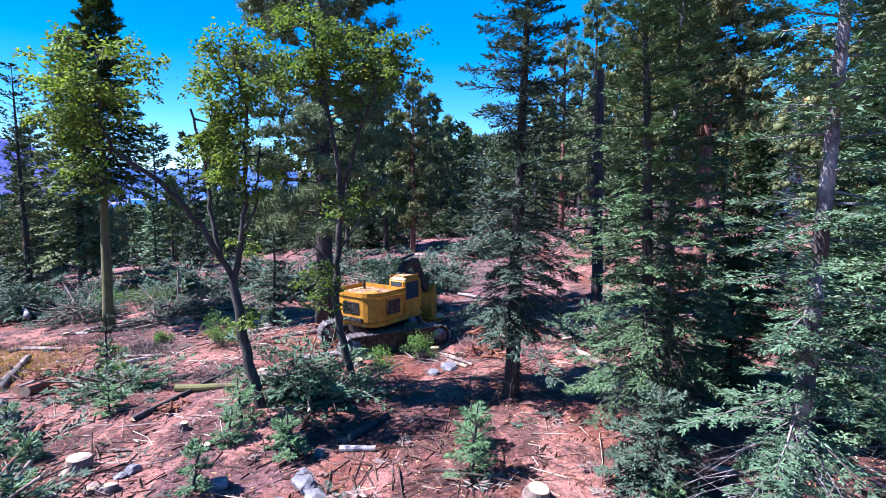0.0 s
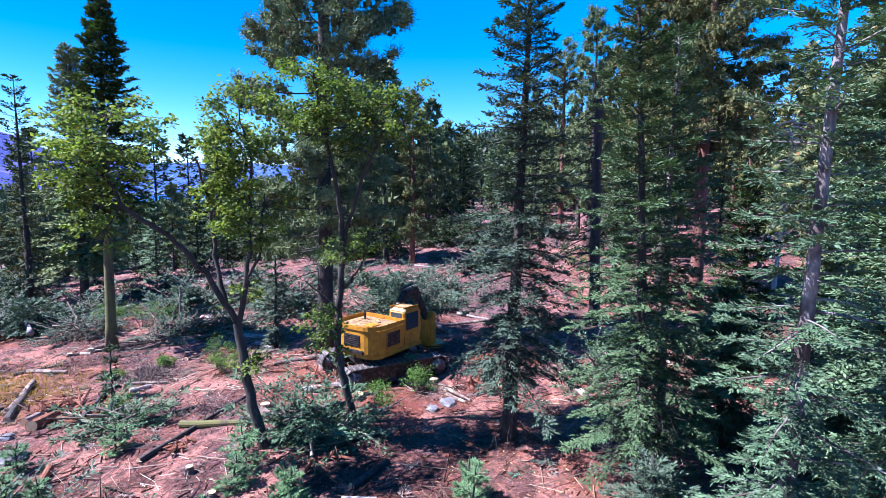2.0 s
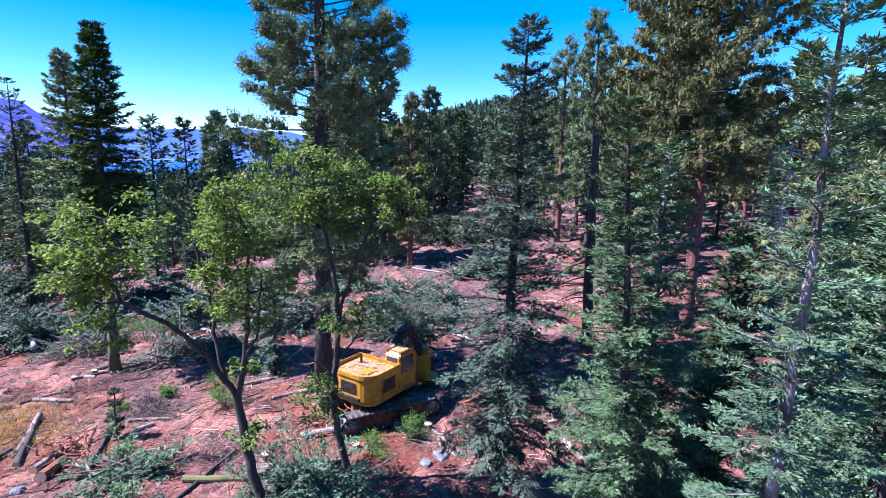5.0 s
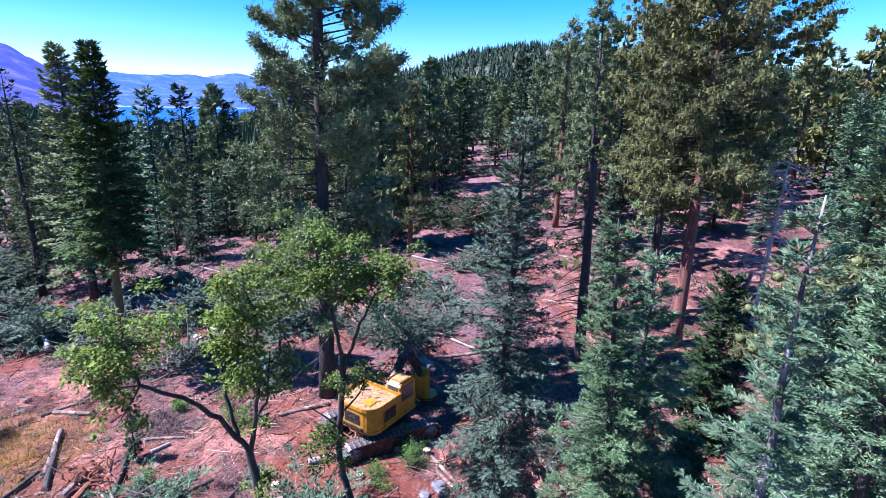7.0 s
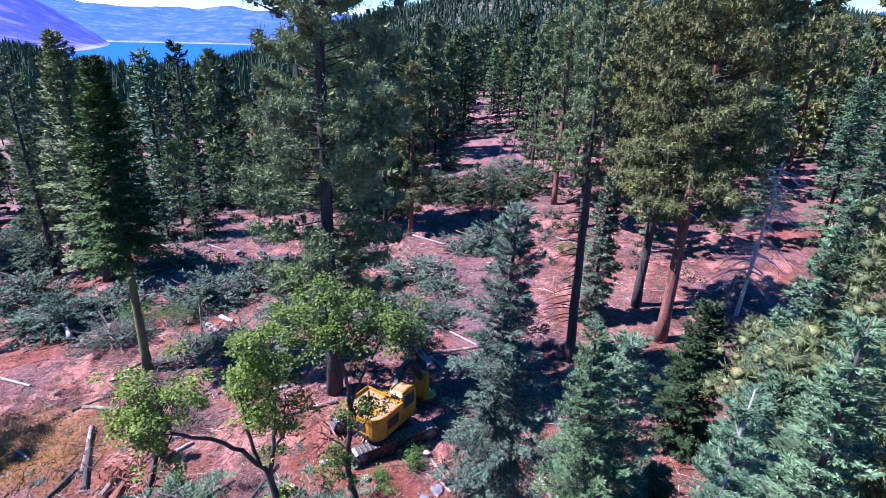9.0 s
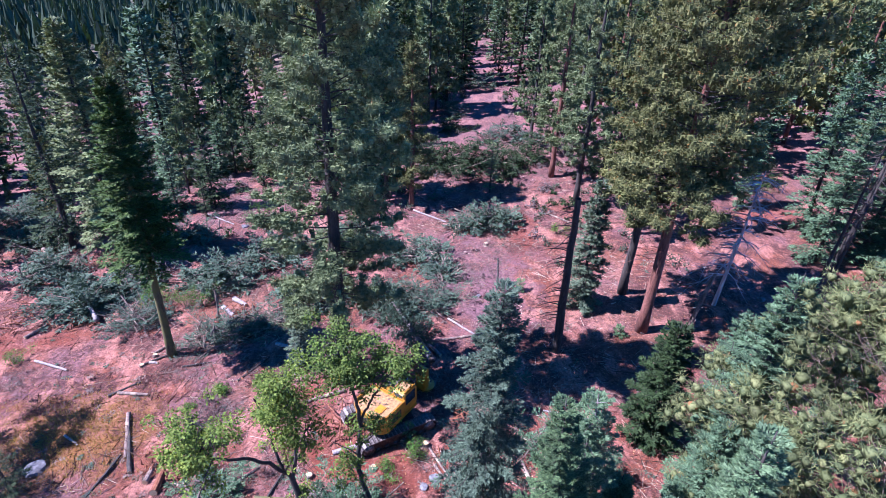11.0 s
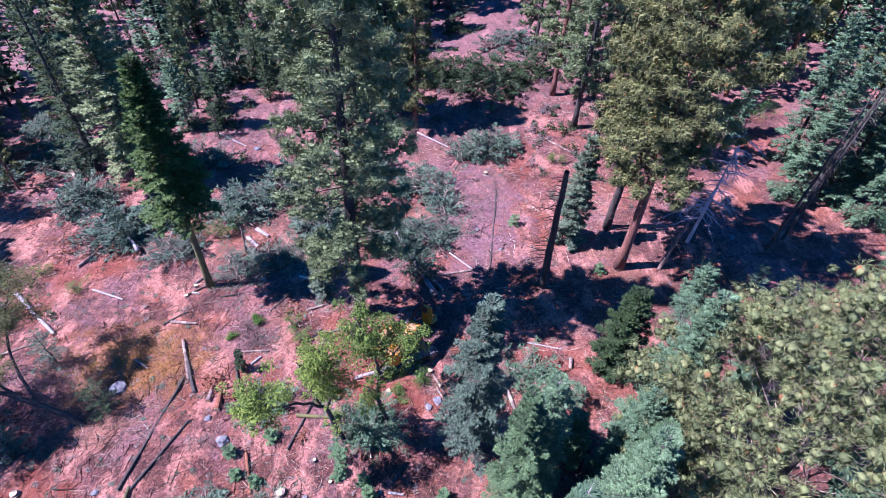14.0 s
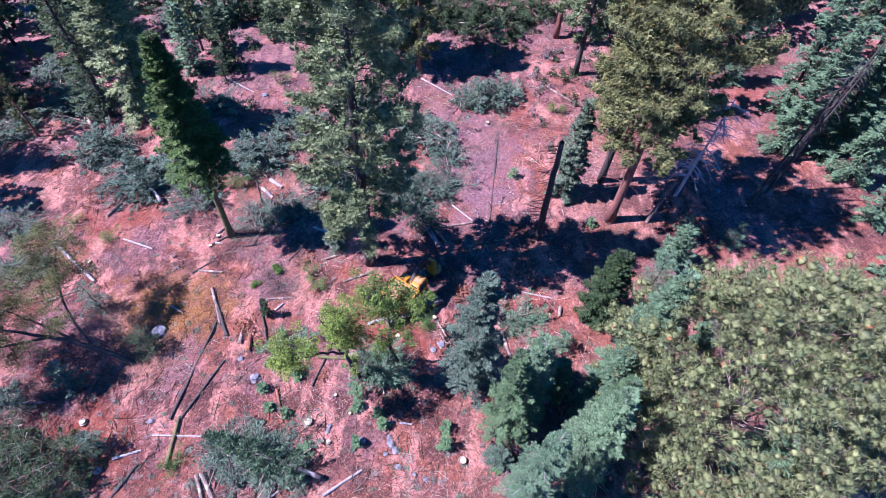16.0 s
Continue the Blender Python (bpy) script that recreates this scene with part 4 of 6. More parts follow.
while count < 420:
    r, az = 40 + 150 * rng.random() ** 0.8, rng.uniform(-47, 50)
    x, y = r * math.sin(radians(az)), r * math.cos(radians(az))
    if y < 70 and -62 < x < 19 or az > 0 and r < 62:
        continue
    if y < 78 and x < -14 and rng.random() < 0.5 or -40 < x < -20 and y < 84:
        continue
    if abs(x - 0.085 * y - 1.0 * math.sin(y * 0.09) * 4) < (9.0 if y < 95 else 3.0) and y < 112:
        continue
    if -40 < az < -13 and (r < 112 or rng.random() < 0.35):
        continue
    if any((x - p) ** 2 + (y - q) ** 2 < 11 + r * 0.05 for p, q in taken):
        continue
    taken.append((x, y))
    count += 1
    if az < -12:
        model = [far_fir, far_pine, far_fir, far_pine_b, far_gold][int(rng.integers(0, 5))]
    elif az < 15:
        model = [far_fir, far_pine, far_pine_b, far_fir_b, far_pine][int(rng.integers(0, 5))]
    else:
        model = [far_fir_b, far_fir, far_gold, far_fir_b, far_pine][int(rng.integers(0, 5))]
    plant(model, x, y, rng.uniform(0.6, 1.12) * (0.72 if az < -13 else 1))

for k in range(130):
    x, y = rng.uniform(-50, 16) if k < 60 else rng.uniform(-52, -18), rng.uniform(50, 96)
    if abs(x - 0.085 * y) < 5 or -34 < x < -24 and rng.random() < 0.6:
        continue
    plant([far_fir_b, far_fir, far_pine][k % 3], x, y, rng.uniform(0.16, 0.55))

# the woods on the hills
rng = np.random.default_rng(9)
q = Quads()
n = 15000
az = np.radians(rng.uniform(-40, 48, n))
r = 180 + 1150 * rng.random(n) ** 0.75
x, y = r * np.sin(az), r * np.cos(az)
z = height(x, y)
keep = (z > LAKE + 1.5) & (vnoise(x / 60, y / 60, 77) > -0.28)
x, y, z = x[keep], y[keep], z[keep]
hh, ww = rng.uniform(9, 19, len(x)), rng.uniform(2.2, 3.7, len(x))
for tier in range(3):
    lo, hi = 0.06 + 0.25 * tier, 0.5 + 0.25 * tier
    wide = ww * (1.1 - 0.3 * tier)
    for k in range(4):
        a = rng.uniform(0, 6.28, len(x))
        o = np.stack([np.cos(a), np.sin(a), 0 * a], -1)
        s = np.stack([-np.sin(a), np.cos(a), 0 * a], -1)
        c = np.stack([x, y, z], -1)
        up = np.array([0, 0, 1.0])
        top = c + up * (hh * min(hi, 1.0))[:, None]
        base = c + up * (hh * lo * rng.uniform(0.85, 1.2, len(x)))[:, None] + o * wide[:, None] * rng.uniform(0.7, 1.15, (len(x), 1))
        v = np.stack([c + up * (hh * (lo + 0.06))[:, None], base - s * wide[:, None] * 0.45, top, base + s * wide[:, None] * 0.45], 1).reshape(-1, 3)
        q.add(v, np.arange(len(v)).reshape(-1, 4))
me = shade(q.mesh("distant_forest"), False)
me.materials.append(foliage("distant_needles", (0.0182, 0.0385, 0.0252), (0.0245, 0.049, 0.0315), (0.0359, 0.0626, 0.0383)))
tagged(new("distant_forest", me), "dense dark conifer forest covering the hills", "forest", kind="stuff")

# oaks
oak(-5.05, 14.2, [
    ([(-5.05, 14.2, 1.0), (-5.45, 14.25, 2.6), (-5.75, 14.3, 4.7)], 0.16, 0.12),
    ([(-5.75, 14.3, 4.7), (-6.3, 13.7, 6.2), (-6.9, 13.0, 7.3), (-7.8, 12.2, 8.2), (-7.7, 12.1, 9.7)], 0.09, 0.03),
    ([(-5.95, 14.1, 5.2), (-6.3, 14.3, 6.6), (-6.35, 14.2, 8.0), (-6.6, 14.1, 9.2)], 0.07, 0.03),
    ([(-5.72, 14.3, 4.5), (-5.35, 14.2, 6.1), (-5.2, 14.1, 7.6), (-5.1, 13.9, 9.6)], 0.09, 0.03),
    ([(-5.4, 14.2, 5.8), (-4.9, 14.0, 6.8), (-4.75, 13.9, 8.3)], 0.05, 0.02),
], [(-7.6, 12.1, 10.1, 0.6), (-8.3, 12.0, 9.4, 0.7), (-7.3, 12.1, 9.3, 0.55), (-8.6, 12.1, 8.7, 0.55), (-7.8, 12.1, 8.7, 0.6), (-8.2, 12.2, 8.0, 0.45), (-8.0, 12.1, 7.3, 0.3), (-5.3, 13.8, 10.8, 0.5), (-5.7, 13.9, 10.0, 0.7), (-5.0, 13.8, 9.4, 0.65), (-5.9, 14.0, 9.0, 0.6), (-5.2, 13.8, 8.4, 0.65), (-5.9, 13.9, 7.8, 0.55), (-4.7, 13.8, 8.0, 0.45), (-5.0, 13.9, 7.2, 0.4), (-6.4, 14.2, 8.6, 0.45), (-5.4, 14.2, 3.6, 0.35), (-5.6, 14.4, 5.6, 0.3)],
    "multi-stemmed oak with yellow-green leaves and a long side limb", 51, 2700)
oak(-2.65, 15.5, [
    ([(-2.65, 15.5, 1.2), (-3.05, 15.5, 2.6), (-3.2, 15.5, 4.2), (-3.0, 15.4, 6.0), (-2.95, 15.2, 7.6)], 0.13, 0.08),
    ([(-2.95, 15.2, 7.6), (-3.2, 15.0, 9.2), (-3.5, 14.8, 11.2)], 0.07, 0.03),
    ([(-3.0, 15.4, 6.6), (-2.5, 15.0, 8.2), (-1.9, 14.7, 9.6), (-1.3, 14.6, 10.6)], 0.06, 0.025),
    ([(-3.05, 15.4, 5.4), (-2.4, 15.2, 6.2), (-2.1, 15.3, 7.4)], 0.04, 0.012),
    ([(-3.1, 15.4, 4.8), (-3.9, 15.2, 5.6), (-4.2, 15.1, 5.9)], 0.03, 0.01),
], [(-3.6, 14.8, 11.6, 0.7), (-4.0, 14.8, 10.7, 0.6), (-3.2, 14.8, 10.6, 0.7), (-3.8, 14.8, 9.9, 0.6), (-2.6, 14.7, 10.9, 0.55), (-2.0, 14.6, 10.3, 0.6), (-1.4, 14.6, 10.8, 0.55), (-1.0, 14.6, 10.2, 0.45), (-2.4, 14.8, 9.6, 0.4), (-2.7, 15.1, 6.6, 0.5), (-2.2, 15.0, 7.1, 0.35), (-3.4, 15.3, 4.2, 0.5), (-3.6, 15.2, 4.8, 0.35)],
    "slim oak with a leaning trunk and bright yellow-green leaves", 52, 2700)
oak(-21.2, 15.4, [
    ([(-21.2, 15.4, -0.2), (-22.6, 15.6, 1.4), (-24.2, 15.4, 3.2), (-26.0, 15.0, 4.9), (-28.2, 14.6, 6.3)], 0.22, 0.05),
    ([(-23.2, 15.6, 2.2), (-24.6, 17.2, 4.2), (-25.4, 19.0, 5.4), (-25.8, 20.8, 6.2)], 0.1, 0.03),
    ([(-23.7, 15.5, 2.8), (-25.4, 15.8, 4.6), (-26.9, 16.0, 5.7)], 0.1, 0.03),
    ([(-24.8, 15.3, 3.8), (-27.2, 13.8, 5.0), (-29.6, 12.6, 6.2)], 0.09, 0.03),
], [(-28.5, 14.4, 6.6, 1.3), (-27.1, 15.8, 5.8, 1.2), (-29.9, 12.6, 6.3, 1.3), (-29.4, 15.8, 5.8, 1.4), (-26.1, 13.8, 4.3, 0.9), (-29.1, 13.4, 5.3, 1.3), (-31.5, 15.8, 5.1, 1.3), (-30.3, 17.6, 4.7, 1.2), (-27.5, 13.6, 5.5, 0.9), (-30.9, 14.4, 5.7, 1.2), (-28.3, 16.8, 5.1, 1.0), (-25.6, 21.0, 6.4, 1.1), (-24.4, 19.0, 5.6, 1.0), (-25.6, 17.6, 5.6, 1.1), (-24.8, 16.2, 4.8, 0.9), (-26.6, 19.6, 6.2, 1.1), (-27.4, 21.6, 5.8, 1.0)],
    "large leaning oak with thinning olive leaves", 53, 2100, 0.1, LEAF_OLIVE)

# dead trees
def snag(x, y, h, r0, r1, lean, limbs, mat, label, seed, spread=1.4, side=None, fork=0.0):
    rng = np.random.default_rng(seed)
    root = empty("dead_tree", pose(x, y, gz(x, y) - 0.1), label, "tree", "dead trees")
    tq, bq = Quads(), Quads()
    tp = trunk_path(h, rng, lean, 0.04)
    tq.tube(tp, np.linspace(r0, r1, len(tp)), 9)
    for k in range(limbs):
        z = h * (0.25 + 0.73 * (k + rng.random()) / limbs)
        az = rng.uniform(0, 6.28) if side is None or rng.random() < 0.3 else side + rng.normal(0, 0.6)
        L = spread * rng.uniform(0.4, 1.1) * (1.15 - 0.55 * z / h)
        path = limb_path(z, az, L, rng.uniform(-0.15, 0.3), 0.5, 0.05, rng, 6, 0.15) + on_trunk(tp, z)
        bq.tube(path, np.linspace(0.042, 0.008, 6) * (1.4 if mat is BARK_PALE else 1.0), 4, False)
        for c in range(int(fork * 6)):
            b0 = path[2 + c % 4]
            e = b0 + (path[-1] - path[0]) * 0.22 + rng.normal(0, 0.17, 3) * L
            bq.tube([b0, e], [0.02, 0.006] if mat is BARK_PALE else [0.01, 0.003], 3, False)
    part("trunk", tq, mat, root)
    part("limbwork", bq, mat, root)
    return root


snag(7.9, 26.6, 11.3, 0.3, 0.16, (-0.5, -1.2), 34, BARK_DARK, "tall burnt black snag with curved dead limbs", 61, 2.1, math.pi)
snag(19.9, 31.1, 10.5, 0.15, 0.03, (0.3, -0.6), 60, BARK_PALE, "bleached dead conifer with bare silvery limbs", 62, 2.3, None, 1.6)
snag(25.7, 30.1, 14.0, 0.14, 0.03, (0.4, -0.3), 60, BARK_DARK, "dark dead conifer with short bare limbs", 71, 1.1, None, 0.6)
snag(27.4, 31.2, 13.0, 0.13, 0.03, (0.9, 0.2), 50, BARK_DARK, "dark dead conifer with short bare limbs", 72, 1.1, None, 0.6)
snag(16.8, 28.2, 4.2, 0.17, 0.1, (0.9, 0.6), 4, BARK_LOG, "leaning broken trunk in the clearing", 63, 0.4)
snag(-1.0, 84.5, 15.0, 0.25, 0.05, (0, 0), 24, BARK_RED, "dead standing pine behind the clearing", 64, 1.0)
snag(-49.0, 62.0, 7.5, 0.22, 0.03, (0.3, 0), 60, BARK_RED, "scorched bare conifer with fine dead limbs", 65, 1.8, None, 1.0)
snag(-56.0, 63.0, 7.0, 0.22, 0.03, (0.3, 0), 60, BARK_RED, "scorched bare conifer with fine dead limbs", 66, 1.8, None, 1.0)
snag(30.5, 35.0, 13.0, 0.2, 0.04, (1.0, 0.3), 40, BARK_DARK, "dark dead conifer in the forest edge", 67, 1.3, None, 0.5)
snag(-15.8, 30.8, 2.6, 0.1, 0.07, (0.0, 0.2), 3, BARK_LOG, "short dead stub of a tree", 68, 0.3)

# ---- small growth ----


def sapling(x, y, h, r, needle, label, seed, bare=0.1):
    return fir((x, y, seed * 37 % 360, 1, (0, 0)), h, bare * h, r, 5 * max(3, int(3.4 * h ** 0.6)), 0.34 * r + 0.08, 8, 7, 0.075 + 0.03 * h ** 0.5, 0.03, needle, BARK_DARK, label, seed, 0.012 + 0.012 * h, 2, 0.15, 0.1, "young firs", (0, 0), 0.55)


for k, (x, y, h, r, mat, label) in enumerate([
    (0.6, 9.75, 1.45, 0.62, NEEDLE_SAP, "small blue-green fir sapling in a clearing"), (-3.4, 11.1, 1.15, 0.45, NEEDLE_SAP, "small blue-green fir sapling in a clearing"),
    (-5.2, 13.2, 1.3, 0.75, NEEDLE_SAP, "spreading blue-green fir sapling"), (-5.0, 10.0, 1.2, 0.45, NEEDLE_SAP, "small fir sapling among stones"),
    (-12.7, 19.4, 2.3, 0.4, NEEDLE_DARK, "thin young fir on open ground"), (-8.0, 9.7, 0.9, 0.6, NEEDLE_SAP, "low bushy fir sapling"), (-9.8, 11.9, 0.8, 0.5, NEEDLE_SAP, "low bushy fir sapling"),
    (-10.9, 12.3, 0.7, 0.45, NEEDLE_SAP, "low bushy fir sapling"), (-1.3, 19.5, 1.3, 0.5, NEEDLE_SAP, "small green fir sapling"), (3.6, 9.4, 0.8, 0.5, NEEDLE_GREY, "low grey-green fir sapling"),
    (3.8, 8.5, 0.5, 0.4, NEEDLE_SAP, "low grey-green fir sapling"), (-5.2, 12.3, 0.9, 0.5, NEEDLE_SAP, "small blue-green fir sapling"), (-3.7, 11.8, 1.0, 0.45, NEEDLE_SAP, "small green fir sapling"),
    (-4.0, 14.5, 1.2, 0.9, NEEDLE_DARK, "spreading dark green fir sapling"), (-11.5, 13.5, 0.9, 0.5, NEEDLE_SAP, "spreading blue-green fir sapling"), (0.7, 10.9, 1.1, 0.5, NEEDLE_SAP, "small blue-green fir sapling"),
    (-20.4, 16.4, 2.9, 1.3, NEEDLE_DARK, "dark bushy young fir below an oak"), (-25.6, 20.0, 3.4, 1.2, NEEDLE_SLASH, "blue-grey young fir below an oak"), (-21.2, 9.6, 2.6, 0.9, NEEDLE_SLASH, "grey-green young fir beside a skid track"),
    (-24.6, 13.6, 3.4, 1.2, NEEDLE_SLASH, "grey-green young fir beside a skid track"), (-25.8, 52.8, 4.0, 0.8, NEEDLE_DARK, "thin dark young conifer"), (12.3, 27.8, 0.9, 0.5, NEEDLE_SAP, "small green fir sapling"),
    (5.2, 50.5, 5.5, 1.0, NEEDLE_PINE, "narrow olive young conifer"), (-23.6, 48.4, 4.2, 0.9, NEEDLE_DARK, "thin dark young conifer"), (6.2, 33.4, 1.1, 0.6, NEEDLE_SAP, "small green fir sapling"), (-9.4, 14.3, 0.9, 0.5, NEEDLE_SAP, "small blue-green fir sapling"),
    (8.4, 16.8, 2.4, 0.9, NEEDLE_FIR, "blue-green fir sapling at the edge of the stand"), (15.6, 21.4, 4.6, 1.7, NEEDLE_FIR, "blue-green fir sapling at the edge of the stand"), (22.6, 25.6, 2.6, 1.2, NEEDLE_FIR, "blue-green fir sapling at the edge of the stand"), (19.4, 27.0, 2.2, 1.0, NEEDLE_FIR, "blue-green fir sapling at the edge of the stand"),
]):
    sapling(x, y, h, r, mat, label, 100 + k)


def shrub(x, y, h, r, leaf, label, seed, n=900, size=0.075, name="shrub"):
    """A rounded bush: many stems and small leaves."""
    rng = np.random.default_rng(seed)
    root = empty(name, pose(x, y, gz(x, y) - 0.04, 0, 0, rng.uniform(0, 360)), label, name.replace("_", " "), "low bushes")
    tq, cq = Quads(), Quads()
    for k in range(7):
        c = np.array([*(rng.normal(0, 0.42, 2) * r), h * rng.uniform(0.4, 0.8)])
        sp = leaf_cloud(cq, c, min(r, h) * rng.uniform(0.35, 0.6), n // 7, size, rng, 0.85)
        for e in sp[:6]:
            tq.tube([[c[0] * 0.15, c[1] * 0.15, -0.05], c * 0.6 + rng.normal(0, 0.05, 3), e], [0.015, 0.01, 0.004], 3, False)
    part("stem", tq, BARK_LOG, root)
    part("foliage", cq, leaf, root, smooth=False)
    return root


for k, (x, y, h, r) in enumerate([(-22.3, 33.8, 1.3, 1.1), (-20.9, 33.2, 1.5, 1.2), (-19.1, 32.8, 1.7, 1.3), (-17.8, 32.9, 1.5, 1.0), (-10.1, 22.9, 1.3, 0.8), (-14.4, 22.1, 0.5, 0.4), (-13.0, 23.7, 0.5, 0.4), (-28.0, 26.6, 0.9, 0.8),
                                  (-32.0, 28.8, 1.1, 1.0), (-0.9, 18.3, 0.9, 0.7), (-17.6, 47.5, 1.6, 1.2), (-22.4, 33.2, 1.0, 0.8), (10.7, 41.9, 0.9, 1.0), (-12.7, 23.2, 0.6, 0.4), (-11.2, 17.4, 0.7, 0.6), (-9.2, 21.6, 1.0, 0.6), (31, 48, 2.2, 2.0), (-16.0, 8.6, 0.9, 0.8), (-2.2, 17.2, 0.7, 0.7)]):
    shrub(x, y, h, r, LEAF_SHRUB, "fresh green bush on logged ground", 200 + k, int(700 * (0.6 + r)))


def slash(x, y, rx, ry, h, needle, label, seed, turn=0.0, sprays=90, wood=34):
    """A heap of cut conifer tops: crossed limbs with needle sprays and bare sticks."""
    rng = np.random.default_rng(seed)
    root = empty("slash_pile", pose(x, y, gz(x, y), 0, 0, turn), label, "brush pile", "slash piles")
    tq, cq = Quads(), Quads()
    for k in range(sprays):
        a, s = rng.uniform(0, 6.28), rng.random() ** 0.5
        px, py = rx * s * math.cos(a), ry * s * math.sin(a)
        top = h * (1 - s * s) * rng.uniform(0.1, 0.75 + 0.5 * float(vnoise(np.array([px * 0.9]), np.array([py * 0.9]), seed)[0] + 0.5)) + 0.06
        L = rng.uniform(0.5, 2.1)
        path = limb_path(0, rng.uniform(0, 6.28), L, rng.uniform(-0.3, 1.15), 0.45, 0.1, rng, 6, 0.1) + np.array([px, py, top])
        path[:, 2] = np.maximum(path[:, 2], 0.05)
        tq.tube(path, np.linspace(0.018, 0.005, 6), 3, False)
        feather(cq, path, 0.42 * L, 7, *((7, 0.15, 0.055) if y < 32 else (4, 0.28, 0.11)), rng, 0.1, 0.5)
    for k in range(wood * 2):
        a, s = rng.uniform(0, 6.28), rng.random() ** 0.5
        p = np.array([rx * s * math.cos(a), ry * s * math.sin(a), h * (1 - s * s) * rng.uniform(0, 0.9) + 0.05])
        d = unit(np.array([*rng.normal(0, 1, 2), rng.normal(0, 0.3)])) * rng.uniform(0.5, 1.9)
        tq.tube([p - d, p + rng.normal(0, 0.04, 3), p + d + np.array([0, 0, abs(rng.normal(0, 0.25))])], np.array([0.045, 0.036, 0.02]) * rng.uniform(0.4, 1.5), 4, False)
    part("twigwork", tq, BARK_LOG, root)
    part("foliage", cq, needle, root, smooth=False)
    return root


L_SL = "grey-green heap of cut conifer tops and branches"
for k, (x, y, rx, ry, h, mat, n) in enumerate([
    (-27.2, 33.6, 3.0, 2.1, 1.7, NEEDLE_SLASH, 150), (-17.6, 36.4, 2.8, 2.0, 1.7, NEEDLE_SLASH, 130), (-30.0, 60.0, 5.0, 2.6, 2.2, NEEDLE_SLASH, 170), (-38.0, 45.0, 3.4, 2.4, 1.8, NEEDLE_SLASH, 130), (-12.2, 9.2, 1.6, 1.0, 0.6, NEEDLE_SLASH, 50),
    (-42.0, 49.0, 3.2, 2.6, 1.9, NEEDLE_SLASH, 110), (5.0, 55.5, 4.2, 3.0, 3.2, NEEDLE_DARK, 170), (0.8, 58.0, 4.0, 2.6, 3.0, NEEDLE_DARK, 150), (-2.0, 31.8, 3.4, 1.7, 1.9, NEEDLE_SLASH, 170), (6.0, 98.0, 5.0, 4.0, 3.0, NEEDLE_SLASH, 90),
    (-36.5, 28.3, 2.0, 1.6, 1.2, NEEDLE_SLASH, 70), (-43.5, 41.3, 2.2, 1.8, 1.5, NEEDLE_SLASH, 70), (-25.0, 7.2, 4.2, 3.2, 3.6, NEEDLE_DARK, 330), (-3.9, 14.9, 1.5, 0.9, 0.95, NEEDLE_FIR, 90), (-10.6, 16.4, 1.2, 0.5, 0.4, NEEDLE_FIR, 34),
    (-23.0, 44.0, 2.4, 1.2, 0.7, NEEDLE_SLASH, 60), (2.6, 43.6, 2.0, 1.0, 0.7, NEEDLE_SLASH, 60), (0.6, 36.2, 0.9, 1.4, 0.5, NEEDLE_SLASH, 40), (-33.0, 38.0, 2.6, 2.0, 1.4, NEEDLE_SLASH, 90), (-24.4, 36.0, 2.2, 1.6, 1.4, NEEDLE_SLASH, 80),
    (-7.0, 54.5, 3.6, 2.2, 3.2, NEEDLE_DARK, 110), (-12.0, 57.0, 3.2, 2.2, 3.0, NEEDLE_DARK, 100), (-17.5, 60.0, 3.6, 2.4, 3.2, NEEDLE_DARK, 100), (10.0, 58.5, 2.6, 1.8, 2.6, NEEDLE_DARK, 70), (-24.0, 62.0, 3.4, 2.2, 3.0, NEEDLE_DARK, 90),
    (-29.5, 11.5, 2.8, 1.8, 1.2, NEEDLE_SLASH, 90), (-14.0, 40.0, 2.6, 1.8, 1.4, NEEDLE_SLASH, 80), (-8.0, 42.0, 2.6, 1.8, 1.5, NEEDLE_SLASH, 80), (9.0, 66.0, 4.0, 2.5, 2.0, NEEDLE_SLASH, 80), (-20.0, 66.0, 4.0, 2.5, 2.2, NEEDLE_DARK, 90), (-40.0, 66.0, 5.0, 3.0, 2.6, NEEDLE_DARK, 100),
    (-10.4, 8.9, 2.6, 1.2, 0.9, NEEDLE_SLASH, 110), (4.9, 44.0, 2.6, 1.3, 1.8, NEEDLE_SLASH, 90), (-9.5, 33.5, 2.2, 1.6, 1.9, NEEDLE_SLASH, 90), (-21.5, 31.0, 1.8, 1.2, 1.4, NEEDLE_SLASH, 70), (-15.0, 28.6, 1.8, 1.0, 1.2, NEEDLE_SLASH, 60),
    (6.0, 18.6, 1.6, 0.7, 0.5, NEEDLE_FIR, 40), (-33.5, 23.5, 2.0, 1.5, 1.0, NEEDLE_SLASH, 60), (-12.6, 30.0, 2.0, 1.2, 0.8, NEEDLE_SLASH, 60), (-1.5, 39.0, 2.6, 1.6, 1.2, NEEDLE_SLASH, 60),
]):
    slash(x, y, rx, ry, h, mat, "blue-green clump of low fir growth" if mat is NEEDLE_FIR else "dark green thicket of low conifer brush" if mat is NEEDLE_DARK else L_SL, 300 + k, 0, n, 5 if mat is NEEDLE_FIR else 8 if mat is NEEDLE_DARK else 30)

rng = np.random.default_rng(77)
for k in range(26):
    x, y = rng.uniform(-46, 15), rng.uniform(40, 100)
    if abs(x - 0.085 * y) < 3.5 or y < 52 and -22 < x < 12:
        continue
    slash(x, y, rng.uniform(1.8, 4.0), rng.uniform(1.2, 2.2), rng.uniform(0.8, 2.2), NEEDLE_SLASH if k % 2 else NEEDLE_DARK, L_SL if k % 2 else "dark green thicket of low conifer brush", 700 + k, rng.uniform(0, 360), 45, 16)

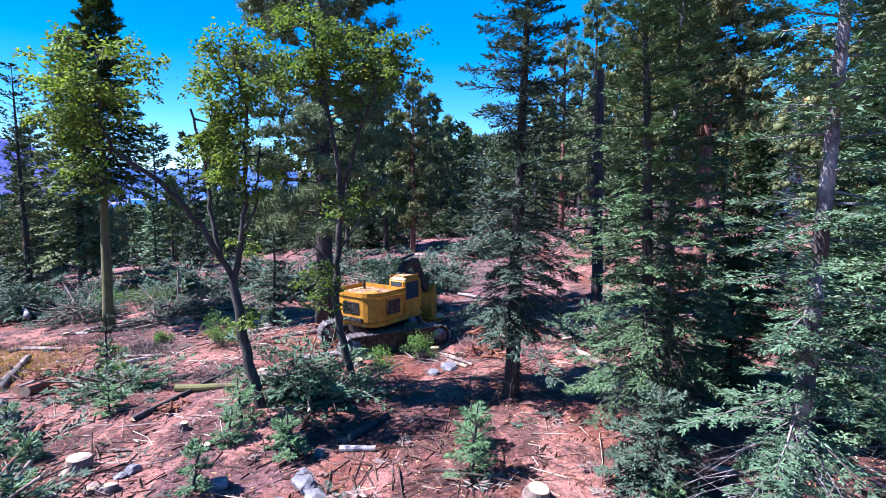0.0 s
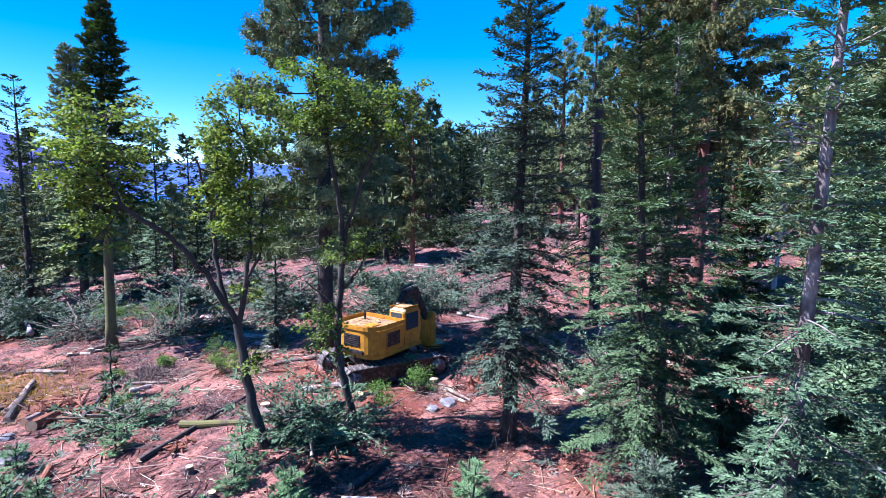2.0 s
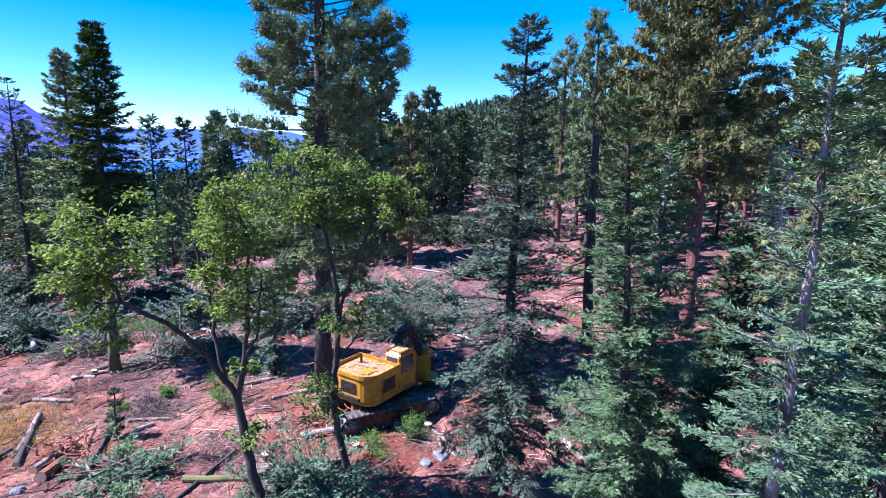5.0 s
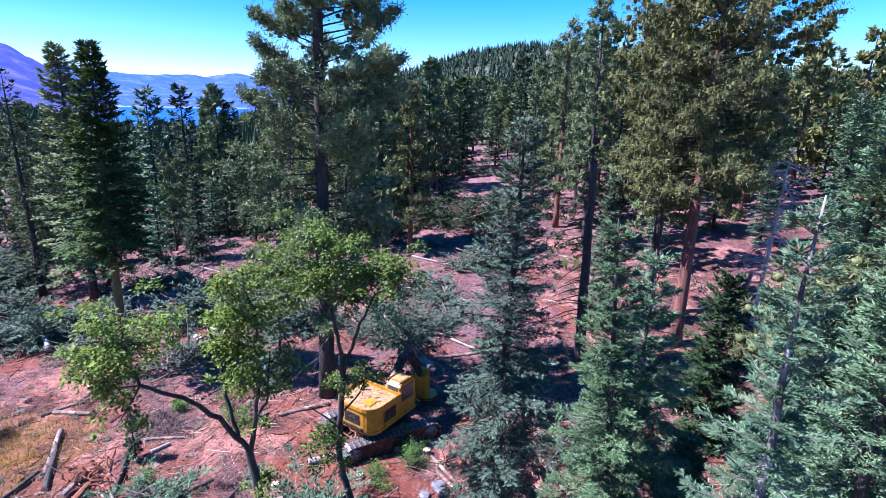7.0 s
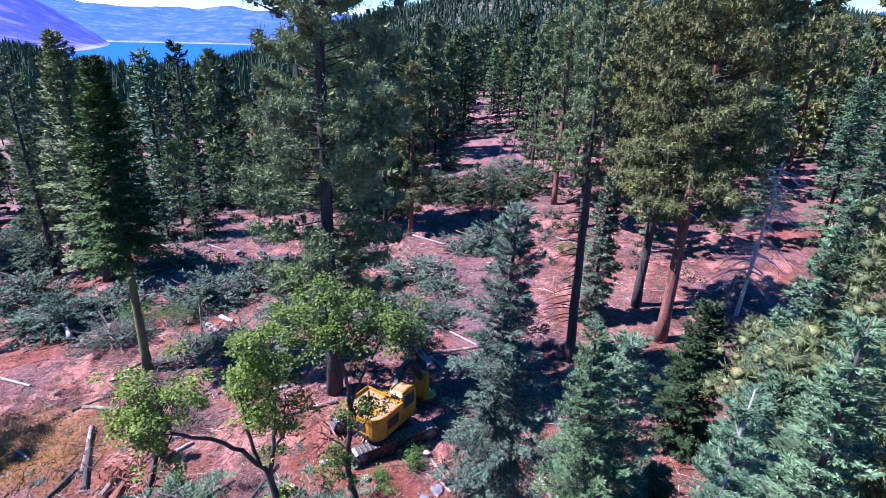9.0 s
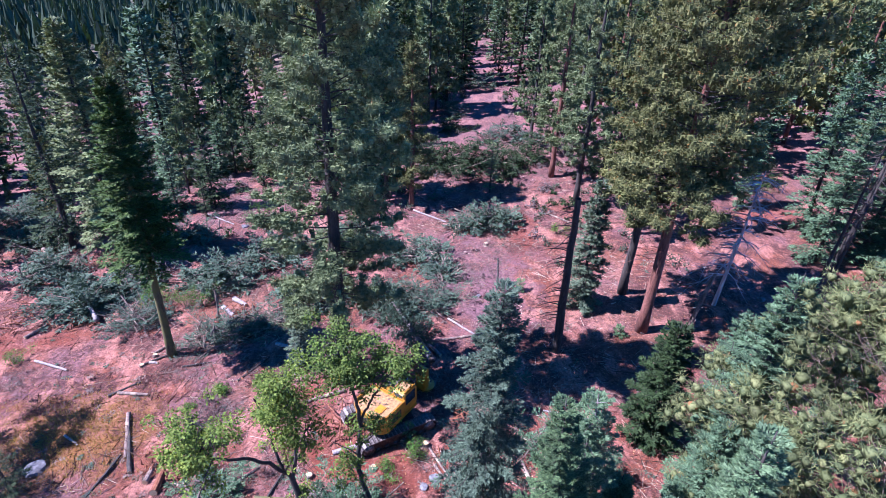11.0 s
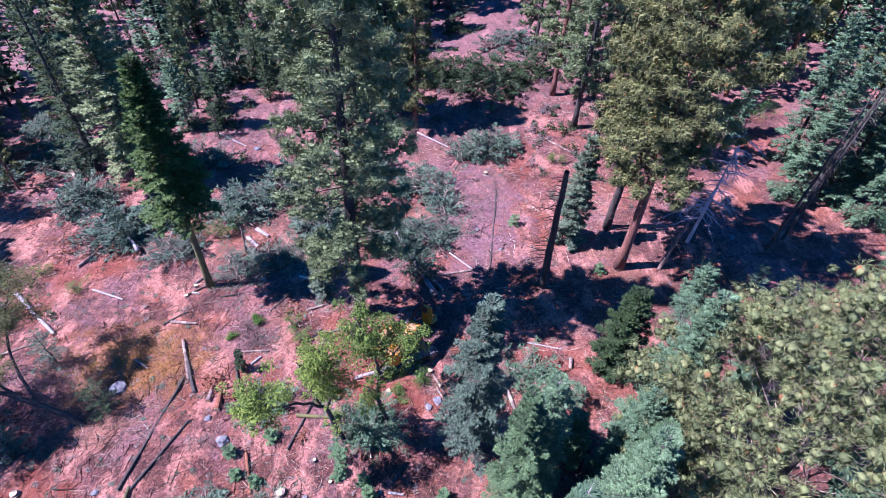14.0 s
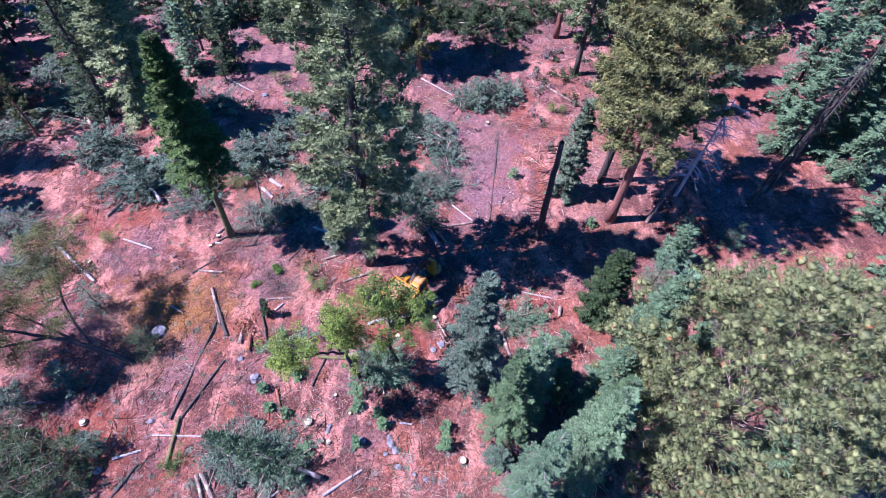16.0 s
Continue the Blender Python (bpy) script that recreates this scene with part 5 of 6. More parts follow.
fir((-0.2, 25.5, 29, 1, (-84, 0)), 9.2, 1.6, 1.7, 80, 0.6, 12, 6, 0.2, 0.065, NEEDLE_SLASH, BARK_FIR, "freshly felled fir lying with its crown on", 70, 0.2, 4, 0.25, 0.2)
fir((-7.0, 7.9, 73, 1, (-84, 0)), 7.4, 0.9, 1.6, 95, 0.62, 13, 8, 0.15, 0.055, NEEDLE_FIR, BARK_FIR, "felled blue-green fir top on bare soil", 73, 0.13, 4, 0.25, 0.2)
fir((-24.9, 31.0, 43, 1, (-82, 0)), 6.2, 1.4, 1.2, 50, 0.5, 10, 5, 0.2, 0.065, NEEDLE_SLASH, BARK_WHITE, "felled fir lying on a brush pile", 71, 0.14, 4, 0.25, 0.2)

# ---- logs, stumps and stones ----


def log(x0, y0, x1, y1, r, mat, label, seed, lift=0.0):
    """A felled trunk on the ground, with sawn ends and broken limb stubs."""
    rng = np.random.default_rng(seed)
    z0, z1 = gz(x0, y0) + r * 0.8 + lift, gz(x1, y1) + r * 0.7 + lift
    a, b = np.array([x0, y0, z0]), np.array([x1, y1, z1])
    L = np.linalg.norm(b - a)
    turn = Vector(b - a).to_track_quat("X", "Z").to_matrix().to_4x4()
    q = Quads()
    n = max(4, int(L / 0.5))
    t = np.linspace(0, L, n)
    p = np.stack([t, np.cumsum(rng.normal(0, 0.012, n)), np.cumsum(rng.normal(0, 0.01, n))], -1)
    rad = np.linspace(r, r * 0.72, n) * rng.uniform(0.93, 1.07, n)
    q.tube(p, rad, 10)
    for k in range(int(L * 1.2)):
        s = rng.uniform(0.1, 0.95) * L
        d = unit(np.array([0.3, *rng.normal(0, 1, 2)])) * r * rng.uniform(1.4, 3.2)
        d[2] = abs(d[2])
        q.tube([[s, 0, 0], np.array([s, 0, 0]) + d], [0.02 + 0.06 * r, 0.008], 4)
    me = shade(q.mesh("log"), False)
    me.materials.append(mat)
    ob = tagged(new("log", me), label, "log", "felled logs")
    ob.matrix_basis = Matrix.Translation(a) @ turn
    for x, rr, pt in ((-0.004, rad[0], p[0]), (L + 0.004, rad[-1], p[-1])):
        e = Quads()
        e.tube([[x, pt[1], pt[2]], [x + (0.006 if x > 0 else -0.006), pt[1], pt[2]]], rr * 0.9, 10)
        part("cut_end", e, WOOD_CUT, ob, "pale sawn end", False)
    return ob


LOGS = [
    (-17.5, 21.7, -16.0, 18.6, 0.13, BARK_LOG), (-32.5, 26.5, -27.3, 22.5, 0.17, BARK_WHITE), (-17.3, 11.4, -16.4, 18.7, 0.1, BARK_DARK), (-16.6, 11.5, -14.8, 15.6, 0.09, BARK_DARK), (-18.1, 10.4, -14.1, 10.3, 0.07, BARK_WHITE),
    (-14.2, 8.1, -13.1, 6.6, 0.17, BARK_LOG), (-14.5, 8.0, -13.7, 6.6, 0.13, BARK_LOG), (-16.5, 8.3, -16.7, 11.6, 0.14, BARK_MOSS), (-39.5, 30.2, -37.4, 30.6, 0.18, BARK_WHITE), (-35.7, 26.2, -32.6, 26.9, 0.14, BARK_ORANGE),
    (-26.6, 26.8, -23.7, 25.7, 0.1, BARK_WHITE), (-29.2, 29.4, -28.2, 32.1, 0.12, BARK_LOG), (-20.3, 20.2, -19.1, 19.5, 0.07, BARK_WHITE), (-16.1, 29.2, -14.3, 31.1, 0.2, BARK_LOG), (-15.6, 33.6, -14.3, 32.5, 0.2, BARK_WHITE), (-16.1, 32.5, -14.9, 31.3, 0.18, BARK_WHITE),
    (-2.5, 47.6, 0.7, 44.9, 0.09, BARK_WHITE), (2.0, 45.7, 6.1, 43.9, 0.08, BARK_WHITE), (-1.4, 40.1, 0.8, 35.7, 0.1, BARK_WHITE), (5.1, 38.2, 4.0, 27.9, 0.08, BARK_DARK), (0.9, 30.2, 2.8, 28.3, 0.08, BARK_WHITE), (-5.3, 23.2, -7.4, 22.3, 0.12, BARK_LOG),
    (-10.7, 27.8, -8.9, 27.0, 0.12, BARK_WHITE), (-25.1, 33.5, -23.2, 32.9, 0.12, BARK_LOG), (-6.2, 15.9, -5.0, 16.1, 0.26, BARK_LOG), (-6.5, 6.9, -4.4, 8.4, 0.1, BARK_WHITE), (-10.7, 13.5, -9.9, 11.3, 0.1, BARK_ORANGE), (0.2, 17.8, 0.8, 16.8, 0.08, BARK_LOG),
    (-26.9, 15.5, -24.5, 13.2, 0.2, BARK_LOG), (-37.0, 42.9, -33.4, 39.5, 0.2, BARK_LOG), (-20.1, 8.9, -18.5, 9.4, 0.1, BARK_WHITE), (-23.8, 48.8, -20.1, 46.2, 0.09, BARK_WHITE), (-29.2, 12.4, -26.2, 12.5, 0.09, BARK_WHITE), (2.8, 28.3, -0.5, 27.7, 0.1, BARK_LOG),
    (-15.3, 17.6, -17.0, 20.6, 0.12, BARK_DARK), (-13.3, 16.2, -13.5, 17.6, 0.2, BARK_ORANGE), (-5.1, 18.5, -2.8, 19.3, 0.13, BARK_WHITE), (4.5, 17.9, 5.1, 15.5, 0.12, BARK_LOG), (-2.3, 11.3, -1.5, 11.2, 0.08, BARK_WHITE), (-2.2, 11.9, -1.4, 13.0, 0.1, BARK_DARK),
    (-8.3, 15.9, -6.3, 15.7, 0.13, BARK_MOSS), (-12.2, 19.7, -11.7, 20.3, 0.09, BARK_WHITE), (-8.4, 13.7, -7.0, 18.6, 0.07, BARK_DARK), (-11.9, 16.4, -13.6, 20.8, 0.09, BARK_DARK), (-0.1, 18.9, 1.0, 16.9, 0.07, BARK_LOG), (4.5, 10.1, 5.9, 9.2, 0.08, BARK_LOG),
    (-19.0, 26.0, -16.2, 28.3, 0.07, BARK_DARK), (-14.2, 27.6, -12.6, 30.2, 0.13, BARK_LOG), (-13.0, 31.2, -11.2, 29.6, 0.09, BARK_WHITE), (-19.6, 23.2, -18.2, 24.4, 0.09, BARK_DARK), (-12.2, 24.4, -10.8, 26.6, 0.07, BARK_DARK), (-16.4, 26.0, -14.6, 26.4, 0.06, BARK_DARK), (-9.6, 26.4, -8.4, 25.4, 0.1, BARK_WHITE), (-2.6, 33.6, 0.2, 30.4, 0.08, BARK_WHITE), (-1.2, 28.4, 0.4, 26.2, 0.16, BARK_FIR), (-23.8, 10.2, -22.2, 9.6, 0.08, BARK_DARK), (-19.4, 6.4, -18.4, 8.6, 0.09, BARK_DARK), (-10.8, 5.8, -9.2, 7.2, 0.08, BARK_WHITE), (2.0, 20.0, 3.6, 19.2, 0.06, BARK_LOG), (6.2, 21.4, 8.4, 20.8, 0.06, BARK_WHITE),
    (-19.1, 23.4, -17.2, 23.3, 0.12, BARK_LOG), (-14.1, 16.9, -14.2, 18.1, 0.16, BARK_LOG), (-18.6, 26.3, -18.0, 26.2, 0.1, BARK_WHITE), (-10.4, 15.9, -8.7, 17.8, 0.08, BARK_DARK), (-13.0, 20.7, -11.3, 20.8, 0.08, BARK_LOG), (-18.8, 27.2, -18.2, 28.0, 0.1, BARK_LOG), (8.9, 20.0, 8.7, 19.2, 0.14, BARK_LOG), (-9.5, 24.5, -8.0, 25.0, 0.1, BARK_LOG), (-30.5, 20.5, -28.2, 21.8, 0.1, BARK_LOG), (10.4, 45.5, 13.0, 43.0, 0.1, BARK_LOG),
]
LOG_LABEL = {"bark_log": "weathered brown log on bare soil", "bark_bleached": "pale peeled log lying on litter", "bark_dark": "dark burnt log lying on soil", "bark_fir_grey": "grey mottled fir log lying on soil", "bark_mossy": "mossy yellow-green log on the ground", "bark_rotten_orange": "rotten orange log crumbling on the ground"}
for k, (x0, y0, x1, y1, r, mat) in enumerate(LOGS):
    log(x0, y0, x1, y1, r, mat, LOG_LABEL[mat.name], 400 + k)


def stump(x, y, r, h, seed):
    rng = np.random.default_rng(seed)
    q = Quads()
    t = np.array([-0.15, 0, 0.25, 0.6, 1.0]) * h
    q.tube(np.stack([0 * t, 0 * t, t], -1) + rng.normal(0, 0.006, (5, 3)), r * np.array([1.5, 1.3, 1.12, 1.04, 1.0]), 14)
    me = shade(q.mesh("tree_stump"), False)
    me.materials.append(BARK_LOG)
    ob = tagged(new("tree_stump", me), "fresh low tree stump with a pale sawn top", "stump", "tree stumps")
    ob.matrix_basis = pose(x, y, gz(x, y), rng.normal(0, 3), rng.normal(0, 3), rng.uniform(0, 360))
    e = Quads()
    e.tube([[0, 0, h + 0.003], [0, 0, h + 0.012]], r * 0.93, 14)
    part("cut_face", e, WOOD_CUT, ob, "pale sawn face", False)
    return ob


for k, (x, y, r, h) in enumerate([(1.7, 9.0, 0.2, 0.2), (-8.2, 11.3, 0.26, 0.28), (-7.1, 10.1, 0.15, 0.1), (-6.7, 10.0, 0.17, 0.1), (-0.3, 19.1, 0.17, 0.2), (-1.6, 19.4, 0.18, 0.2), (-6.7, 13.1, 0.1, 0.2), (-3.3, 20.0, 0.17, 0.2), (-2.9, 17.5, 0.16, 0.2), (-6.0, 17.1, 0.18, 0.2),
                                  (-23.0, 11.2, 0.2, 0.15), (-18.6, 27.0, 0.16, 0.15), (-18.9, 25.9, 0.14, 0.15), (4.2, 40.5, 0.2, 0.2), (-5.6, 11.9, 0.1, 0.15), (-28.6, 24.4, 0.2, 0.2), (-11.0, 30.5, 0.2, 0.25), (-13.5, 27.6, 0.18, 0.2)]):
    stump(x, y, r, h, 500 + k)


def rock(x, y, r, seed, flat=0.65):
    r *= 0.85
    rng = np.random.default_rng(seed)
    bm = bmesh.new()
    bmesh.ops.create_icosphere(bm, subdivisions=2, radius=1.0)
    o = Vector(rng.uniform(0, 50, 3))
    for v in bm.verts:
        k = 1 + 0.55 * noise.noise(v.co * 1.1 + o) + 0.2 * noise.noise(v.co * 3.0 + o)
        v.co = Vector((v.co.x * k * r * 1.15, v.co.y * k * r, v.co.z * k * r * flat))
    me = bpy.data.meshes.new("rock")
    bm.to_mesh(me)
    bm.free()
    shade(me, False)
    me.materials.append(ROCK)
    ob = tagged(new("rock", me), "angular grey granite rock on red soil", "rock", "scattered rocks")
    ob.matrix_basis = pose(x, y, gz(x, y) + r * flat * 0.35, 0, 0, rng.uniform(0, 360))


for k, (x, y, r) in enumerate([(-2.8, 10.0, 0.25), (-2.45, 9.55, 0.24), (-2.65, 9.8, 0.16), (-2.8, 11.4, 0.16), (-6.8, 11.0, 0.2), (-18.5, 11.3, 0.22), (-20.8, 8.2, 0.28), (-13.7, 15.7, 0.22), (-2.9, 10.4, 0.2), (-18.8, 45.7, 0.35), (-4.6, 10.2, 0.24), (-3.05, 9.4, 0.17), (-12.3, 14.3, 0.4), (-20.3, 17.9, 0.55), (-6.9, 10.7, 0.15),
                               (3.2, 33.0, 0.18), (0.2, 16.9, 0.3), (-0.3, 16.5, 0.22), (5.0, 30.5, 0.16), (-9.5, 24.0, 0.16), (23.5, 31.5, 0.3), (-2.2, 8.6, 0.2), (-1.2, 8.2, 0.14), (-0.5, 7.9, 0.16)]):
    rock(x, y, r, 600 + k)


def shards(x, y, r, n, mat, label, seed):
    """A heap of splintered rotten wood."""
    rng = np.random.default_rng(seed)
    q = Quads()
    for k in range(n):
        p = np.array([*(rng.normal(0, 0.5, 2) * r), rng.uniform(0.02, 0.25) * r + 0.04])
        d = unit(np.array([*rng.normal(0, 1, 2), rng.normal(0, 0.35)])) * rng.uniform(0.1, 0.4) * (0.5 + 0.5 * r)
        q.tube([p - d, p + rng.normal(0, 0.03, 3), p + d], np.array([0.03, 0.05, 0.015]) * rng.uniform(0.5, 1.4), 4)
    me = shade(q.mesh("wood_splinters"), False)
    me.materials.append(mat)
    ob = tagged(new("wood_splinters", me), label, "wood debris", kind="stuff")
    ob.matrix_basis = pose(x, y, gz(x, y))


for k, (x, y, r, n) in enumerate([(-14.1, 18.4, 1.1, 60), (-14.4, 31.0, 1.3, 60), (2.6, 43.3, 1.2, 50), (-26.5, 31.6, 1.6, 60), (-31.0, 32.0, 2.2, 80), (-12.6, 17.4, 0.8, 40), (-7.7, 14.6, 0.35, 20), (-3.3, 13.0, 0.9, 18), (-10.5, 24.6, 0.9, 40), (2.0, 21.0, 1.2, 50), (-4.0, 20.2, 1.8, 60), (20.5, 27.0, 1.5, 50), (1.6, 18.2, 0.9, 40)]):
    shards(x, y, r, n, BARK_ORANGE, "bright orange splinters of rotten wood", 650 + k)

# litter over the whole clearing
rng = np.random.default_rng(11)


def scatter(n, x0, x1, y0, y1, power=1.6):
    """More of it near the foot of the slope than far off."""
    y = y0 + (y1 - y0) * rng.random(n) ** power
    return rng.uniform(x0, x1, n) * (0.45 + 0.55 * np.minimum(1, y / 30)), y


def litter(name, n, lmin, lmax, r, mat, label, area=(-42, 24, 5.5, 62), power=1.6, up=0.12, drift=0.0):
    x, y = scatter(n, *area, power)
    if drift:
        lies = vnoise(x / 3.2, y / 3.2, int(drift)) + 0.5 * vnoise(x / 1.1, y / 1.1, 3) > 0.08
        x, y = x[lies], y[lies]
        n = len(x)
    L = rng.uniform(lmin, lmax, n) * rng.uniform(0.4, 1.0, n)
    a = rng.uniform(0, 6.28, n)
    d = np.stack([np.cos(a) * L / 2, np.sin(a) * L / 2], -1)
    p0, p1 = np.stack([x, y], -1) - d, np.stack([x, y], -1) + d
    z0, z1 = height(p0[:, 0], p0[:, 1]), height(p1[:, 0], p1[:, 1])
    w = r * rng.uniform(0.5, 1.4, n)
    z1 = z1 + rng.random(n) ** 4 * up * L * 2
    s = np.stack([-np.sin(a), np.cos(a), 0 * a], -1) * w[:, None]
    A, B = np.column_stack([p0, z0 + 0.01]), np.column_stack([p1, z1 + 0.01])
    up3 = np.array([0, 0, 1.0]) * (w * 1.6)[:, None]
    v = np.stack([A - s, A + up3, A + s, B - s * 0.7, B + up3 * 0.7, B + s * 0.7], 1).reshape(-1, 3)
    k = np.arange(n)[:, None] * 6
    f = np.concatenate([k + np.array([[0, 1, 4, 3]]), k + np.array([[1, 2, 5, 4]])])
    me = shade(np_mesh(name, v, f), False)
    me.materials.append(mat)
    tagged(new(name, me), label, "litter", kind="stuff")


litter("fallen_twigs", 15000, 0.12, 0.8, 0.006, TWIG_GREY, "grey dead twigs strewn over the soil")
litter("fallen_branches", 1100, 0.6, 2.2, 0.011, foliage("branch_wood", (0.1092, 0.0749, 0.0623), (0.168, 0.119, 0.098), (0.2772, 0.2145, 0.1845), None, 0, 0.0, 0.9), "brown broken branches strewn over the soil", up=0.25)
litter("pale_sticks", 13000, 0.25, 1.3, 0.012, foliage("pale_sticks", (0.16, 0.115, 0.1), (0.29, 0.23, 0.21), (0.42, 0.36, 0.33), None, 0, 0.0, 0.9), "drifts of pale broken sticks on the soil", power=1.3, up=0.15, drift=17)
litter("dark_sticks", 9000, 0.3, 1.6, 0.017, foliage("dark_sticks", (0.025, 0.015, 0.013), (0.055, 0.032, 0.028), (0.1, 0.062, 0.05), None, 0, 0.0, 0.9), "drifts of dark broken sticks on the soil", power=1.3, up=0.2, drift=29)
litter("bark_chips", 17000, 0.04, 0.15, 0.012, WOOD_CHIP, "orange and pale wood chips on the soil", up=0.0)
litter("dark_litter", 11000, 0.08, 0.4, 0.015, foliage("dark_bark", (0.0448, 0.0188, 0.0143), (0.07, 0.028, 0.021), (0.1019, 0.0462, 0.0347), None, 0, 0.0, 0.9), "dark bark fragments on the soil", up=0.05)

# small cut sprigs lying about
for name, mat, label, n in (("green_sprigs", NEEDLE_SLASH, "grey-green cut sprigs lying on the soil", 420), ("brown_sprigs", TWIG_GREY, "dead grey-brown sprigs lying on the soil", 520)):
    q = Quads()
    x, y = scatter(n, -42, 20, 7, 60, 1.4)
    for k in range(n):
        L = rng.uniform(0.25, 0.9)
        path = limb_path(0.05, rng.uniform(0, 6.28), L, rng.uniform(0.0, 0.3), 0.25, 0.05, rng, 5, 0.12) + np.array([x[k], y[k], gz(x[k], y[k])])
        path[:, 2] = np.maximum(path[:, 2], height(path[:, 0], path[:, 1]) + 0.03)
        feather(q, path, 0.4 * L, 4, 4, 0.14, 0.04, rng, 0.1, 0.4)
    me = shade(q.mesh(name), False)
    me.materials.append(mat)
    tagged(new(name, me), label, "litter", kind="stuff")

# tufts of dry grass and grey dead scrub
q = Quads()
n = 7000
x, y = rng.normal(-20.4, 2.9, n), rng.normal(20.0, 2.0, n)
D = unit(np.stack([rng.normal(0, 0.5, n), rng.normal(0, 0.5, n), np.full(n, 0.9)], -1))
q.cards(np.stack([x, y, height(x, y)], -1), D, unit(rng.normal(0, 1, (n, 3))), rng.uniform(0.1, 0.3, n), 0.03, 0.3)
me = shade(q.mesh("dry_grass"), False)
me.materials.append(GRASS_DRY)
tagged(new("dry_grass", me), "golden dry grass on the slope", "grass", kind="stuff")
q = Quads()
for cx, cy, rr, n in [(-25.2, 18.9, 1.8, 800), (-26.4, 24.5, 1.8, 800), (-20.0, 48.0, 3.5, 1500), (-12.6, 21.6, 1.3, 900), (-13.4, 23.0, 0.9, 400), (3.2, 36.0, 3.2, 1500), (5.5, 40.0, 3.0, 1100), (-24.0, 52.0, 3.5, 1000), (1.5, 33.0, 2.0, 700), (-20.6, 17.4, 1.2, 500), (-11.0, 25.0, 1.6, 500), (-16.0, 25.5, 2.0, 700), (-8.0, 17.5, 1.4, 500), (0.8, 24.0, 2.4, 900), (2.6, 20.6, 2.0, 700), (8.0, 75.0, 5.0, 800), (-13.5, 14.2, 1.0, 300), (21.5, 30.5, 2.6, 700), (1.0, 21.5, 1.2, 500), (-27.0, 13.0, 2.0, 500), (-15.0, 35.5, 2.0, 500)]:
    x, y = rng.normal(cx, rr * 0.55, n), rng.normal(cy, rr * 0.45, n)
    D = unit(np.stack([rng.normal(0, 0.8, n), rng.normal(0, 0.8, n), rng.uniform(0.1, 0.9, n)], -1))
    q.cards(np.stack([x, y, height(x, y)], -1), D, unit(rng.normal(0, 1, (n, 3))), rng.uniform(0.2, 0.6, n), 0.022, 0.3)
me = shade(q.mesh("dead_scrub"), False)
me.materials.append(TWIG_GREY)
tagged(new("dead_scrub", me), "purplish grey leafless scrub", "scrub", kind="stuff")

# low brush of the farther clearing
for name, mat, label, n, size, tall in (("low_brush", LEAF_GREY, "grey-green low brush across the farther clearing", 330, 0.2, 0.6), ("dark_brush", NEEDLE_DARK, "dark green low brush across the farther clearing", 240, 0.24, 0.8), ("bare_brush", TWIG_GREY, "purplish bare brush across the farther clearing", 260, 0.2, 0.45)):
    q = Quads()
    for k in range(n):
        x, y = rng.uniform(-52, 20), 36 + 66 * rng.random() ** 0.9
        if float(vnoise(np.array([x / 7]), np.array([y / 7]), 91)[0]) < -0.1 or abs(x - 0.085 * y) < 2.5 or y < 48 and -9 < x < 4:
            continue
        r = rng.uniform(0.35, 1.0)
        leaf_cloud(q, (x, y, gz(x, y) + tall * r * 0.5), r, int(100 * r + 40), size, rng, tall)
    me = shade(q.mesh(name), False)
    me.materials.append(mat)
    tagged(new(name, me), label, "brush", kind="stuff")

# ---- the tracked tree feller ----
YELLOW, nt, b = material("yellow_paint", 0.45)
f = noise_node(nt, 2.5, 6.0, 0.65)
g = noise_node(nt, 14.0, 4.0, 0.6)
c = ramp(nt, f, [(0.3, (0.24, 0.1, 0.008)), (0.55, (0.4, 0.185, 0.01)), (0.75, (0.47, 0.25, 0.015))])
nt.links.new(mix_rgb(nt, ramp(nt, g, [(0.56, (0, 0, 0)), (0.7, (0.65, 0.65, 0.65))]), c, (0.13, 0.065, 0.035)), b.inputs["Base Color"])
DUST, nt, b = material("dusty_deck", 0.9)
f = noise_node(nt, 5.0, 6.0, 0.7)
nt.links.new(ramp(nt, f, [(0.35, (0.17, 0.085, 0.035)), (0.55, (0.32, 0.18, 0.075)), (0.72, (0.42, 0.27, 0.13))]), b.inputs["Base Color"])
STEEL, nt, b = material("dark_steel", 0.5, 0.7)
f = noise_node(nt, 6.0, 5.0, 0.65)
nt.links.new(ramp(nt, f, [(0.35, (0.02, 0.018, 0.018)), (0.55, (0.055, 0.05, 0.05)), (0.72, (0.16, 0.11, 0.09))]), b.inputs["Base Color"])
TRACK, nt, b = material("track_steel", 0.55, 0.6)
f = noise_node(nt, 9.0, 5.0, 0.65)
nt.links.new(ramp(nt, f, [(0.35, (0.05, 0.045, 0.045)), (0.55, (0.16, 0.14, 0.14)), (0.72, (0.36, 0.32, 0.3))]), b.inputs["Base Color"])
GLASS, nt, b = material("cab_glass", 0.06)
b.inputs["Base Color"].default_value = (0.03, 0.045, 0.055, 1)
CHROME, nt, b = material("cylinder_rod", 0.18, 1.0)
b.inputs["Base Color"].default_value = (0.7, 0.7, 0.7, 1)


def box(sx, sy, sz, at, bev=0.03, m=None):
    bm = bmesh.new()
    bmesh.ops.create_cube(bm, size=1.0)
    bmesh.ops.scale(bm, vec=(sx, sy, sz), verts=bm.verts)
    if bev:
        bmesh.ops.bevel(bm, geom=bm.edges[:], offset=bev, segments=2, affect="EDGES")
    bmesh.ops.transform(bm, matrix=Matrix.Translation(at) @ (m or Matrix()), verts=bm.verts)
    return bm


